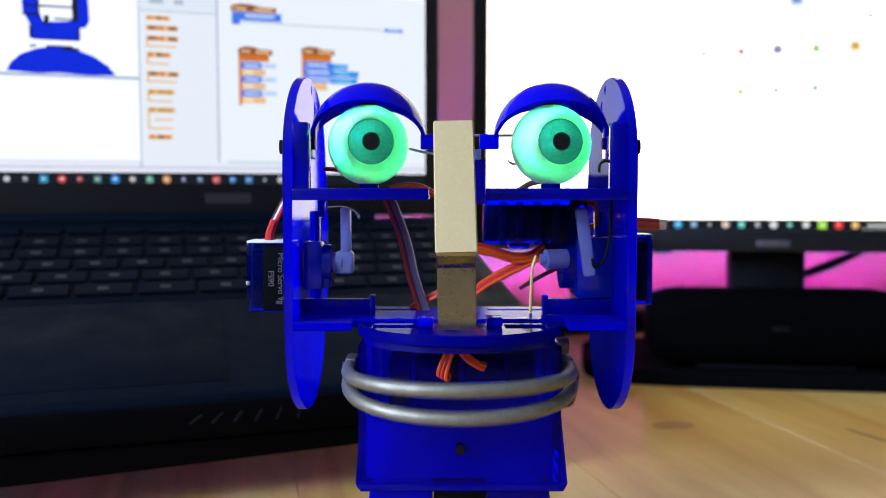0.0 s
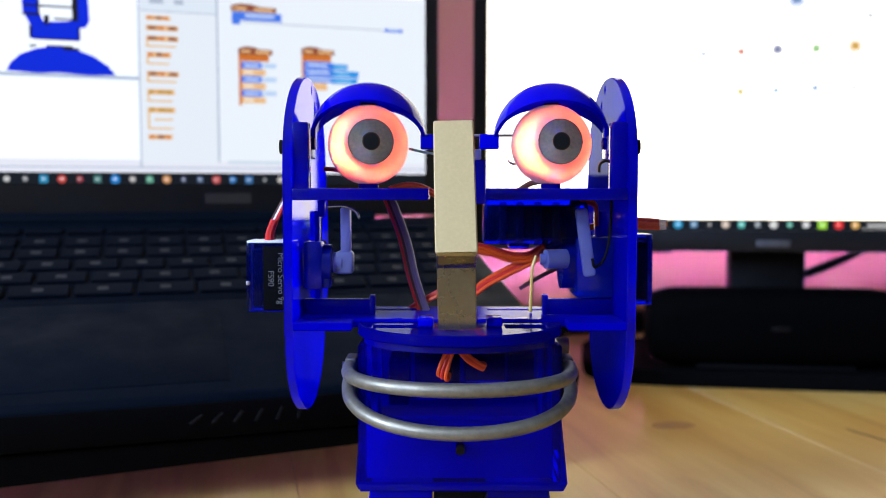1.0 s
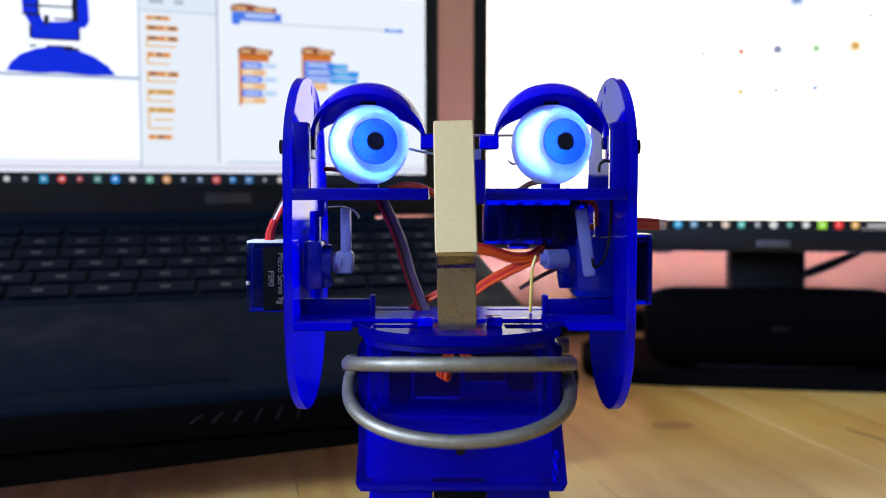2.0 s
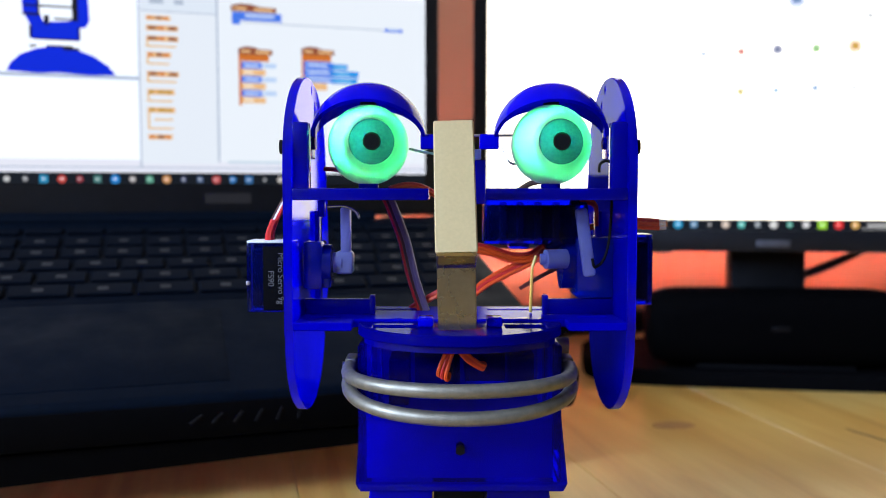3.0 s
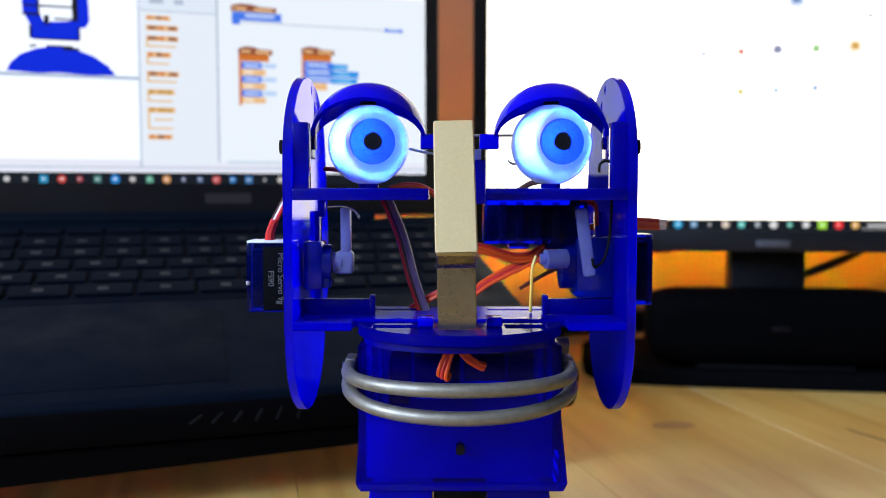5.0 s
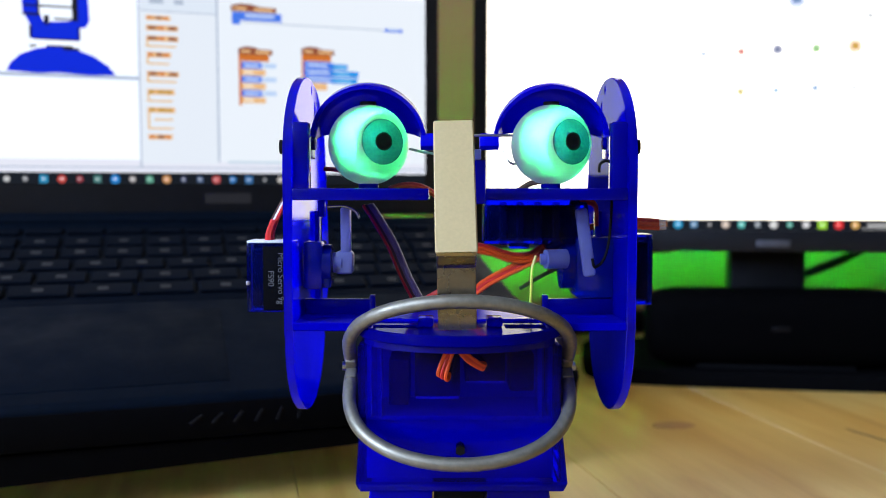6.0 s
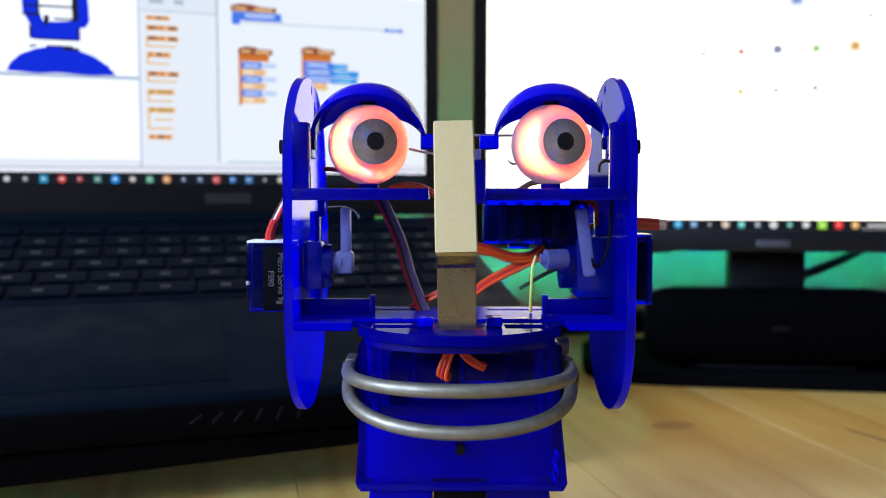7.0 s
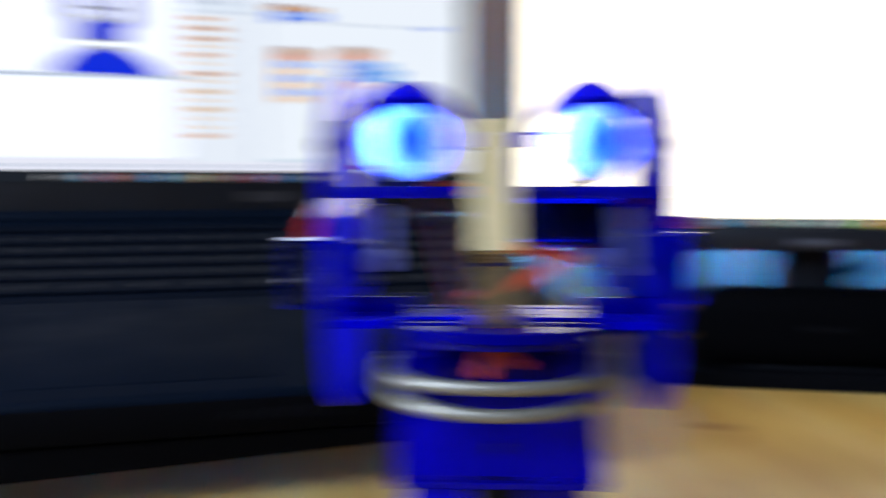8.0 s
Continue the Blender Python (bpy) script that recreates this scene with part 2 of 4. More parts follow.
def tube(bm, path, r, segs=10, flat=1.0):
    rings = []
    up = Vector((0.13, 0.31, 0.94))
    for i, p in enumerate(path):
        d = (path[min(i + 1, len(path) - 1)] - path[max(i - 1, 0)]).normalized()
        side = d.cross(up)
        if side.length < 0.05:
            side = d.cross(Vector((1, 0, 0)))
        side.normalize()
        nrm = side.cross(d)
        up = nrm
        rings.append([bm.verts.new(p + (side * math.cos(a) + nrm * math.sin(a) * flat) * r) for a in (2 * math.pi * k / segs for k in range(segs))])
    for a, b in zip(rings, rings[1:]):
        for k in range(segs):
            bm.faces.new((a[k], a[(k + 1) % segs], b[(k + 1) % segs], b[k]))
    bm.faces.new(rings[0][::-1])
    bm.faces.new(rings[-1])


def plate(bm, outline, axis, lo, hi, holes=(), bevel=0.4):
    """A flat plate: outline in the two other axes, from lo to hi along the axis (0 x, 1 y, 2 z). Holes are outlines too."""
    def at(p, h):
        q = list(p)
        q.insert(axis, h)
        return Vector(q)
    edges = []
    for ring in (outline, *holes):
        vs = [bm.verts.new(at(p, lo)) for p in ring]
        edges += [bm.edges.new((vs[i], vs[(i + 1) % len(vs)])) for i in range(len(vs))]
    fill = bmesh.ops.triangle_fill(bm, use_beauty=True, use_dissolve=False, edges=edges)
    faces = [g for g in fill["geom"] if isinstance(g, bmesh.types.BMFace)]
    ext = bmesh.ops.extrude_face_region(bm, geom=faces)
    vs = [g for g in ext["geom"] if isinstance(g, bmesh.types.BMVert)]
    shift = [0, 0, 0]
    shift[axis] = hi - lo
    bmesh.ops.translate(bm, vec=shift, verts=vs)
    bmesh.ops.recalc_face_normals(bm, faces=bm.faces)
    if bevel:
        sharp = [e for e in bm.edges if len(e.link_faces) == 2 and e.calc_face_angle(0) > 1.2
                 and all(lo - 1e-4 <= v.co[axis] <= hi + 1e-4 for v in e.verts) and abs(e.verts[0].co[axis] - e.verts[1].co[axis]) < 1e-5]
        bmesh.ops.bevel(bm, geom=sharp, offset=bevel, segments=1, affect="EDGES", clamp_overlap=True)


def oval(cx, cy, rx, ry, n=48, a0=0.0, a1=360.0, power=2.0):
    out = []
    full = a1 - a0 >= 359.9
    for k in range(n if full else n + 1):
        a = radians(a0 + (a1 - a0) * k / n)
        c, s = math.cos(a), math.sin(a)
        out.append((cx + rx * math.copysign(abs(c) ** (2 / power), c), cy + ry * math.copysign(abs(s) ** (2 / power), s)))
    return out


def rect(x0, x1, y0, y1):
    return [(x0, y0), (x1, y0), (x1, y1), (x0, y1)]


def bm_box(*a, **k):
    bm = bmesh.new()
    box(bm, *a, **k)
    return bm


# ---- room ----
ROOM_TURN = 13.0
ROOM = pose(0, 0, 0, 0, 0, ROOM_TURN)


def room():
    def slab(name, x0, x1, y0, y1, z0, z1, mat, label):
        ob = part(name, bm_box(x0, x1, y0, y1, z0, z1, 0), mat, None, "", False)
        ob.matrix_basis = ROOM
        return tagged(ob, label, "room", kind="structure")
    slab("wall_north", -1900, 1900, 660, 760, -750, 1750, WALL, "cream painted wall lit by a colour strip")
    slab("wall_east", 1900, 2000, -1560, 760, -750, 1750, WALL_DIM, "plain dark painted side wall")
    slab("wall_south", -2000, 2000, -1560, -1460, -750, 1750, WALL_DIM, "plain dark painted wall")
    bm = bmesh.new()
    plate(bm, rect(-1459, 659, -749, 1749), 0, -2000, -1900, [rect(-1380, -320, 600, 1600)], 0)
    ob = part("wall_west", bm, WALL_DIM, None, "", False)
    ob.matrix_basis = ROOM
    tagged(ob, "plain dark painted wall with a window opening", "wall", kind="structure")
    win = thing("window_1", "white framed window with clear panes", "window", kind="structure", m=ROOM)
    for y0, y1, z0, z1 in [(-1380, -1325, 600, 1600), (-375, -320, 600, 1600), (-1325, -375, 600, 660), (-1325, -375, 1540, 1600), (-875, -825, 660, 1540)]:
        part("window_frame", bm_box(-1985, -1930, y0, y1, z0, z1, 3), WHITE, win)
    part("window_sill", bm_box(-1899, -1840, -1390, -310, 588, 610, 4), WHITE, win)
    for y0, y1 in [(-1325, -875), (-825, -375)]:
        pane = part("pane", bm_box(-1960, -1954, y0, y1, 660, 1540, 0), PANE, win, "", False)
        pane.visible_shadow = False
    slab("floor", -2000, 2000, -1560, 760, -850, -750, FLOOR, "brown wooden floor")
    slab("ceiling", -2000, 2000, -1560, 760, 1750, 1850, CEILING, "pale grey ceiling")


room()


def table():
    t = thing("desk", "light pine desk made of joined planks with knots", "desk", m=ROOM)
    part("frame", bm_box(-880, 880, -560, 630, -60, -22, 2), PINE, t)
    for x in (-850, 800):
        for y in (-540, 570):
            part("leg", bm_box(x, x + 50, y, y + 50, -750, -60, 3), PINE, t)
    x, w = -964.0, 154.0
    for _ in range(12):
        part("plank", bm_box(x + 0.14, x + w - 0.14, -580, 645, -22, 0, 0.3, segs=1), PINE, t, "", False)
        x += w
    for x, y, rx, ry, turn in [(149, 263, 14, 8.5, 8), (20, 470, 8, 5, 0), (-180, 60, 9, 6, 20), (420, 330, 10, 7, 5)]:
        bm = bmesh.new()
        plate(bm, oval(0, 0, rx, ry, 24, power=2.3), 2, -2, 0.12, (), 0)
        spot = part("knot", bm, KNOT, t, "brown knot in the pine")
        spot.matrix_basis = ROOM.inverted() @ pose(x / 1000, y / 1000, 0, 0, 0, turn)
    bm = bmesh.new()
    plate(bm, oval(0, 0, 21, 1.3, 24, power=2.0), 2, -2, 0.1, (), 0)
    spot = part("crack", bm, CRACK, t, "dark narrow resin crack")
    spot.matrix_basis = ROOM.inverted() @ pose(0.264, 0.236, 0, 0, 0, -66)
    for k in (8, 9):                            # pale glue lines between the planks
        part("joint", bm_box(-964.6 + 154 * k, -963.4 + 154 * k, -570, 640, -1.5, 0.06, 0), GLUE, t, "pale glue line")
    return t


table()


# ---- screens ----
WHITE_PIX = (1.0, 1.06, 1.18)
GLOWS = {}


def pix(colour):
    """One glowing screen colour."""
    if colour not in GLOWS:
        GLOWS[colour] = glow("screen_colour", colour, SCREEN)
    return GLOWS[colour]


def patch(name, parent, colour, u0, u1, z0, z1, depth, lift=0.15):
    """A flat field of colour on a display, facing the viewer."""
    return part(name, bm_box(u0, u1, depth - lift, depth - lift + 0.1, z0, z1, 0), pix(colour), parent, "", False)


ORANGE_PIX, TAN_PIX, BLUE_PIX, SKY_PIX = (0.62, 0.17, 0.025), (0.82, 0.5, 0.24), (0.06, 0.19, 0.82), (0.01, 0.27, 0.8)
BROWN_PIX, PALE_PIX, LINE_PIX, FIG_PIX = (0.26, 0.07, 0.035), (0.52, 0.65, 0.92), (0.42, 0.5, 0.64), (0.0, 0.02, 0.72)
INK_PIX, TASK_PIX = (0.01, 0.01, 0.02), (0.006, 0.008, 0.012)
ICONS = [(0.7, 0.7, 0.7), (0.4, 0.4, 0.42), (0.03, 0.35, 0.65), (0.75, 0.08, 0.06), (0.45, 0.06, 0.08), (0.1, 0.3, 0.28), (0.02, 0.3, 0.85),
         (0.55, 0.5, 0.5), (0.15, 0.5, 0.35), (0.85, 0.4, 0.15), (0.15, 0.18, 0.35), (0.12, 0.2, 0.4), (0.75, 0.12, 0.12), (0.03, 0.25, 0.7),
         (0.05, 0.22, 0.55), (0.3, 0.3, 0.32), (0.7, 0.65, 0.6), (0.1, 0.6, 0.65), (0.5, 0.5, 0.55)]


def icon_disc(name, parent, colour, u, z, r, depth, lift=0.3):
    bm = bmesh.new()
    rod(bm, (u, depth - lift, z), (u, depth - lift + 0.1, z), r, 14)
    return part(name, bm, pix(colour), parent, "", False)


def laptop():
    t = thing("laptop", "open black laptop with a lit block-coding screen on a raised stand", "laptop", m=pose(0.006, 0.37, 0.131, 0, 0, 18))
    tilt = Euler((radians(18.7), 0, 0)).to_matrix().to_4x4()
    base = part("base", bm_box(-412, 0, -232, 6, -24, 0, 5, segs=3), LAPTOP, t)
    base.matrix_basis = tilt
    part("keyboard_well", bm_box(-398, -14, -128, -16, -0.5, 0.4, 0.2), KEY, base)
    part("touchpad", bm_box(-298, -180, -218, -140, -0.4, 0.3, 0.2), LAPTOP, base, "smooth dark touchpad")
    # keys, six rows
    rows = [(15, -20, 11), (15, -36, 17), (15, -54, 17), (14, -72, 17), (13, -90, 17), (11, -108, 17)]
    caps = {}
    for count, y, depth in rows:
        step = 366.0 / count
        for k in range(count):
            w = step - 3.0
            key = (count, depth)
            if key not in caps:
                bm = bm_box(-w / 2, w / 2, -(depth - 3) / 2, (depth - 3) / 2, 0, 1.9, 0.6, segs=1)
                one = part("key", bm, KEY, base, "", False)
                caps[key] = one.data
            else:
                one = new("key", caps[key])
                one.parent = base
            one.location = ((-390 + step * (k + 0.5)) * 0.001, (y - depth / 2 + 3) * 0.001, 0.0005)
            if depth > 12:
                bm = bm_box(-3.4, 2.2, -2.4, 1.6, 1.95, 2.05, 0)
                part("key_mark", bm, KEY_PRINT, one, "", False)
    part("front_lip", bm_box(-407, -5, -232.6, -231.9, -21, -3, 0.2), FOOT, base, "matt black front edge")
    # front lip with indicator marks
    for k in range(6):
        bm = bmesh.new()
        box(bm, -0.7, 0.7, -233.1, -232.5, -3.5, 3.5, 0, turn=Matrix.Rotation(radians(50 - 8 * k), 4, "Y"))
        bmesh.ops.translate(bm, vec=(-196 + 9.5 * k, 0, -11), verts=bm.verts)
        part("vent_mark", bm, VENT, base, "", False)
    lid = part("lid", bm_box(-403, -9, 0, 7, 2, 262, 3), BEZEL, t)
    bm = bmesh.new()
    rod(bm, (-380, 2, 0), (-60, 2, 0), 6, 20)
    part("hinge", bm, LAPTOP, t)
    part("display", bm_box(-402.5, -20.5, -0.6, 0.0, 32.4, 241, 0), pix(WHITE_PIX), lid, "lit white application window", False)
    part("taskbar", bm_box(-402.5, -20.5, -0.6, 0.0, 24.4, 32.4, 0), pix(TASK_PIX), lid, "dark taskbar", False)
    D = -0.6
    for k, c in enumerate(ICONS):
        r = (1.9, 1.7, 2.6, 2.7, 2.1, 2.3, 3.0, 2.1, 2.2, 2.7, 1.7, 1.8, 2.7, 2.4, 2.5, 1.2, 2.1, 2.5, 2.0)[k]
        u, low = -304 + 11.0 * k, tuple(v * 0.8 for v in c)
        if k % 3 == 2:
            patch("taskbar_icon", lid, low, u - r, u + r, 27.9 - r, 27.9 + r, D, 0.3)
        else:
            icon_disc("taskbar_icon", lid, low, u, 27.9, r, D)
        patch("icon_mark", lid, (0.75, 0.78, 0.8), u - r * 0.45, u + r * (0.1 + 0.12 * (k % 4)), 27.5, 28.6, D, 0.45)
    # panes of the application
    patch("side_pane", lid, (0.80, 0.86, 0.95), -220.6, -170.6, 38.5, 141, D, 0.12)
    patch("script_pane", lid, (0.84, 0.90, 0.98), -169, -21, 40, 160, D, 0.12)
    patch("toolbar", lid, (0.74, 0.82, 0.93), -220, -170.5, 141.6, 200, D, 0.14)
    for u0, u1, z0, z1 in [(-221.6, -220.6, 36, 200), (-170.6, -169.2, 40, 200), (-402, -221, 94.4, 96.6), (-220, -170, 140.6, 141.4), (-156, -52, 136.6, 137.3), (-402, -21, 35.5, 36.3)]:
        patch("divider", lid, LINE_PIX, u0, u1, z0, z1, D, 0.2)
    patch("scroll_bar", lid, (0.55, 0.68, 0.8), -164, -126, 39.2, 40.8, D, 0.22)
    patch("menu_mark", lid, LINE_PIX, -214, -205, 146, 149, D, 0.22)
    patch("menu_mark", lid, LINE_PIX, -198, -192, 146, 149, D, 0.22)
    patch("status_band", lid, (0.80, 0.82, 0.93), -402, -21, 32.6, 41.0, D, 0.1)
    # palette of blocks: outline frame, and a filled bar
    for z1, z0, w, bar in [(137.9, 134.8, 16, 0), (131.5, 127.9, 21, 1), (124.5, 116.9, 21, 1), (113.6, 105.3, 16, 0), (100.8, 93.3, 21, 1), (88.7, 80.2, 18, 2), (76.6, 61.8, 18, 2), (58.4, 54.9, 16, 0)]:
        u = -216.3
        top = z1 - min(3.6, z1 - z0)
        patch("palette_block", lid, TAN_PIX, u, u + w * 0.98, top, z1, D, 0.24)
        for k in range(3):
            a = u + 1.0 + k * w / 3.2
            patch("palette_word", lid, (BROWN_PIX if (k + bar) % 2 else ORANGE_PIX) if bar != 2 else (0.5, 0.28, 0.03), a, a + w / 3.2 * (0.6 + 0.25 * ((k + bar) % 2)), top + 0.8, z1 - 0.7, D, 0.3)
        if z1 - z0 > 5:
            patch("palette_edge", lid, (0.8, 0.5, 0.2), u, u + 1.3, z0, top, D, 0.24)
            patch("palette_edge", lid, (0.8, 0.5, 0.2), u, u + w * 0.9, z0, z0 + 1.2, D, 0.26)
        if z1 - z0 > 12:
            patch("palette_edge", lid, (0.8, 0.5, 0.2), u + 4, u + w * 0.9, z0 + 6, z0 + 7.2, D, 0.26)

    def hat(u, z, w):
        bm = bmesh.new()
        plate(bm, [(u, z), (u + w, z), (u + w, z + 3.5), (u + w * 0.62, z + 3.8), (u + w * 0.45, z + 5.2), (u + w * 0.2, z + 5.4), (u, z + 3.8)], 1, D - 0.26, D - 0.16, (), 0)
        part("hat_block", bm, pix(BROWN_PIX), lid, "", False)
        patch("block_word", lid, TAN_PIX, u + 2, u + w * 0.35, z + 1.2, z + 3, D, 0.3)
        patch("block_word", lid, TAN_PIX, u + w * 0.5, u + w * 0.92, z + 0.8, z + 2.8, D, 0.3)

    hat(-160.6, 144.2, 31)
    patch("block", lid, BLUE_PIX, -160, -126, 138.2, 143.8, D, 0.24)
    patch("block_word", lid, PALE_PIX, -151, -131, 140.4, 142.6, D, 0.3)
    patch("block", lid, BLUE_PIX, -160, -154.5, 135.2, 138.2, D, 0.24)
    patch("button", lid, BLUE_PIX, -51.4, -38, 135.8, 138.4, D, 0.24)
    patch("block_word", lid, PALE_PIX, -49, -41, 136.9, 138.5, D, 0.3)
    # first script
    hat(-156, 115, 23.5)
    patch("block", lid, ORANGE_PIX, -155.8, -135, 110.4, 115, D, 0.22)
    for k in range(3):
        z = 105.2 - 9.6 * k
        patch("block", lid, BLUE_PIX, -154, -140, z, z + 4.6, D, 0.24)
        patch("block_word", lid, PALE_PIX, -152, -142, z + 1.3, z + 3.2, D, 0.3)
        patch("block_field", lid, (0.5, 0.66, 0.92), -139, -130, z + 0.8, z + 4, D, 0.24)
        patch("block", lid, TAN_PIX, -154, -137.5, z - 4.6, z - 0.4, D, 0.24)
        patch("block_word", lid, (0.9, 0.82, 0.66), -152, -146, z - 3.4, z - 1.6, D, 0.3)
    patch("palette_edge", lid, ORANGE_PIX, -155.8, -154, 79.6, 110.4, D, 0.22)
    # second script
    hat(-112.2, 117, 23.5)
    patch("block", lid, ORANGE_PIX, -112, -91, 112.4, 117, D, 0.22)
    for k in range(3):
        z = 107.4 - 4.9 * k
        patch("block", lid, BLUE_PIX, -110.5, -90, z, z + 4.6, D, 0.24)
        patch("block_word", lid, PALE_PIX, -108, -94 + 1.5 * k, z + 1.3, z + 3.2, D, 0.3)
        patch("block", lid, SKY_PIX, -90.6, [-79, -71, -72][k], z - 0.6, z + 3.6, D, 0.28)
        patch("block_word", lid, (0.2, 0.55, 0.9), -88, -80 + 2 * k, z + 0.6, z + 2.4, D, 0.32)
    patch("block", lid, TAN_PIX, -111, -94, 92, 97, D, 0.24)
    patch("palette_edge", lid, ORANGE_PIX, -112, -110.5, 91.7, 112.4, D, 0.22)
    # the drawn bust on the stage
    bm = bmesh.new()
    ring = [(-302, 97.5), (-300, 102), (-294, 108), (-285, 112), (-275, 114.2), (-262, 113.2), (-250, 109), (-241, 103), (-236, 97), (-252, 96.2), (-270, 97.2), (-284, 96.6)]
    plate(bm, ring, 1, D - 0.3, D - 0.2, (), 0)
    part("drawn_torso", bm, pix(FIG_PIX), lid, "", False)
    bm = bmesh.new()
    plate(bm, [(-287, 119), (-258.5, 119), (-257.5, 127), (-254, 127), (-251.5, 132), (-252.5, 150), (-253, 165), (-261, 165), (-260.5, 136), (-263, 131), (-279, 129.5), (-282.5, 136), (-281, 165), (-293, 165), (-291.5, 136), (-287, 127)], 1, D - 0.3, D - 0.2, (), 0)
    part("drawn_head", bm, pix(FIG_PIX), lid, "", False)
    for u0, u1, z0, z1 in [(-292, -281, 133.5, 135), (-262, -258.5, 131, 165), (-283, -281.6, 134, 165), (-273, -262, 131.5, 132.6), (-288, -286.4, 119, 127), (-258.6, -257.4, 119, 127), (-286, -258, 118.2, 119.2), (-291, -262, 139.2, 140.4), (-279, -276, 128, 134), (-288, -284, 113.4, 114.6), (-268, -258, 112, 113.6), (-278, -262, 113.6, 114.8)]:
        patch("drawn_line", lid, INK_PIX, u0, u1, z0, z1, D, 0.4)
    # bezel logo below the display, with a faint glow added to its colour
    patch("logo_bar", lid, (0.016, 0.016, 0.02), -180, -148.5, 11.4, 18.5, 0.0, 0.2)
    return t


laptop()


def laptop_stand():
    t = thing("laptop_stand", "black sloping metal laptop stand on small feet", "laptop stand", m=pose(0.006, 0.37, 0.131, 0, 0, 18))
    tilt = Euler((radians(18.7), 0, 0)).to_matrix().to_4x4()
    bm = bm_box(-406, -14, -230, 0, -46, -24.2, 1.5)
    for v in bm.verts:                          # the tray is deeper at its outer end
        if v.co.z < -35:
            v.co.z += 15.0 * (v.co.x + 406) / 392
    tray = part("tray", bm, FOOT, t)
    tray.matrix_basis = tilt
    # added panel, keeps the wall strip's light off the desk under the laptop
    part("added_light_block", bm_box(-376, -39, -9, -5, -131, -78, 1), BLACK, t)
    for x in (-385, -30):
        bm = bmesh.new()
        box(bm, x - 8, x + 8, -12, 4, -131, -30, 2)
        part("rear_leg", bm, BLACK, t)
        bm = bmesh.new()
        box(bm, x - 22, x + 22, -204, -184, -131, -94, 4)
        part("front_foot", bm, BLACK, t)
    return t


laptop_stand()


def monitor():
    t = thing("monitor", "black desktop monitor showing a blank white browser page", "monitor", m=pose(0.0248, 0.42, 0.104, 0, 0, -8))
    W, H = 553.0, 330.0
    part("housing", bm_box(0, W, 0.0, 36, 0, H, 3), BEZEL, t)
    part("display", bm_box(11.2, W - 11.2, -0.6, 0.0, 25, H - 10, 0), glow("page_white", (1.0, 0.92, 0.78), PAGE), t, "lit white browser page", False)
    part("taskbar", bm_box(11.2, W - 11.2, -0.6, 0.0, 16.6, 25, 0), pix(TASK_PIX), t, "dark taskbar", False)
    frame_bars = [(0, 11.2, 0, H), (W - 11.2, W, 0, H), (11.2, W - 11.2, 0, 16.6), (11.2, W - 11.2, H - 10, H)]
    for u0, u1, z0, z1 in frame_bars:
        part("bezel", bm_box(u0, u1, -3, 0, z0, z1, 0.8), BEZEL, t)
    tint = [(0.6, 0.25, 0.1), (0.02, 0.4, 0.75), (0.15, 0.35, 0.6), (0.25, 0.25, 0.25), (0.75, 0.6, 0.5), (0.1, 0.6, 0.55), (0.3, 0.35, 0.4), (0.7, 0.7, 0.7), (0.1, 0.5, 0.4), (0.7, 0.7, 0.72), (0.35, 0.75, 0.03), (0.85, 0.03, 0.03), (0.8, 0.45, 0.1)]
    for k in range(26):
        u, r, c = 150.6 + 12.05 * (k - 13), (3.0, 3.3, 2.4, 1.6, 2.9, 2.8, 2.0, 3.1, 2.2, 2.7, 3.3, 3.4, 3.0)[k % 13], tint[k % 13]
        if k % 4 == 3:
            patch("taskbar_icon", t, c, u - r, u + r, 21.0 - r, 21.0 + r, -0.6, 0.3)
        else:
            icon_disc("taskbar_icon", t, c, u, 21.0, r, -0.6)
        patch("icon_mark", t, (0.8, 0.8, 0.8), u - r * 0.4, u + r * (0.1 + 0.12 * (k % 4)), 20.4, 21.7, -0.6, 0.45)
    patch("taskbar_window", t, (0.4, 0.4, 0.4), 300, 345, 17.6, 18.4, -0.6, 0.2)
    patch("taskbar_word", t, (0.5, 0.5, 0.5), 304, 330, 19.4, 22, -0.6, 0.2)
    marks = [(179.6, 153.5, 1.6, (0.45, 0.6, 0.8)), (207.6, 154.6, 1.9, (0.8, 0.1, 0.05)), (234.7, 155.7, 2.6, (0.12, 0.15, 0.35)), (262.9, 155.9, 2.2, (0.2, 0.6, 0.1)), (291.1, 157.0, 3.4, (0.85, 0.5, 0.1)),
             (207.8, 123.9, 1.9, (0.8, 0.65, 0.1)), (234.2, 124.7, 1.6, (0.2, 0.5, 0.8)), (262.9, 126.0, 1.8, (0.3, 0.5, 0.8)), (291.2, 125.9, 1.5, (0.7, 0.75, 0.8)), (247.9, 193.5, 4.5, (0.25, 0.4, 0.75)), (301.4, 179.5, 1.6, (0.6, 0.65, 0.7))]
    for u, z, r, c in marks:
        icon_disc("page_icon", t, tuple(0.75 + 0.5 * v for v in c), u, z, r * 1.7, -0.6)
        patch("page_icon_mark", t, tuple(v * 0.8 for v in c), u - r * 0.75, u + r * 0.75, z - r * 0.75, z + r * 0.75, -0.6, 0.45)
    patch("page_line", t, (0.85, 0.87, 0.9), 120, 420, 186, 186.6, -0.6, 0.15)
    part("logo_bar", bm_box(222, 247, -3.3, -2.9, 3.6, 9, 0.1), LOGO, t)
    part("neck", bm_box(209, 268, 30, 52, -98, 60, 3), BLACK, t)
    bm = bmesh.new()
    plate(bm, oval(253, 56, 163, 80, 48, power=5.0), 2, -104, -92, (), 1.5)
    part("foot_plate", bm, FOOT, t)
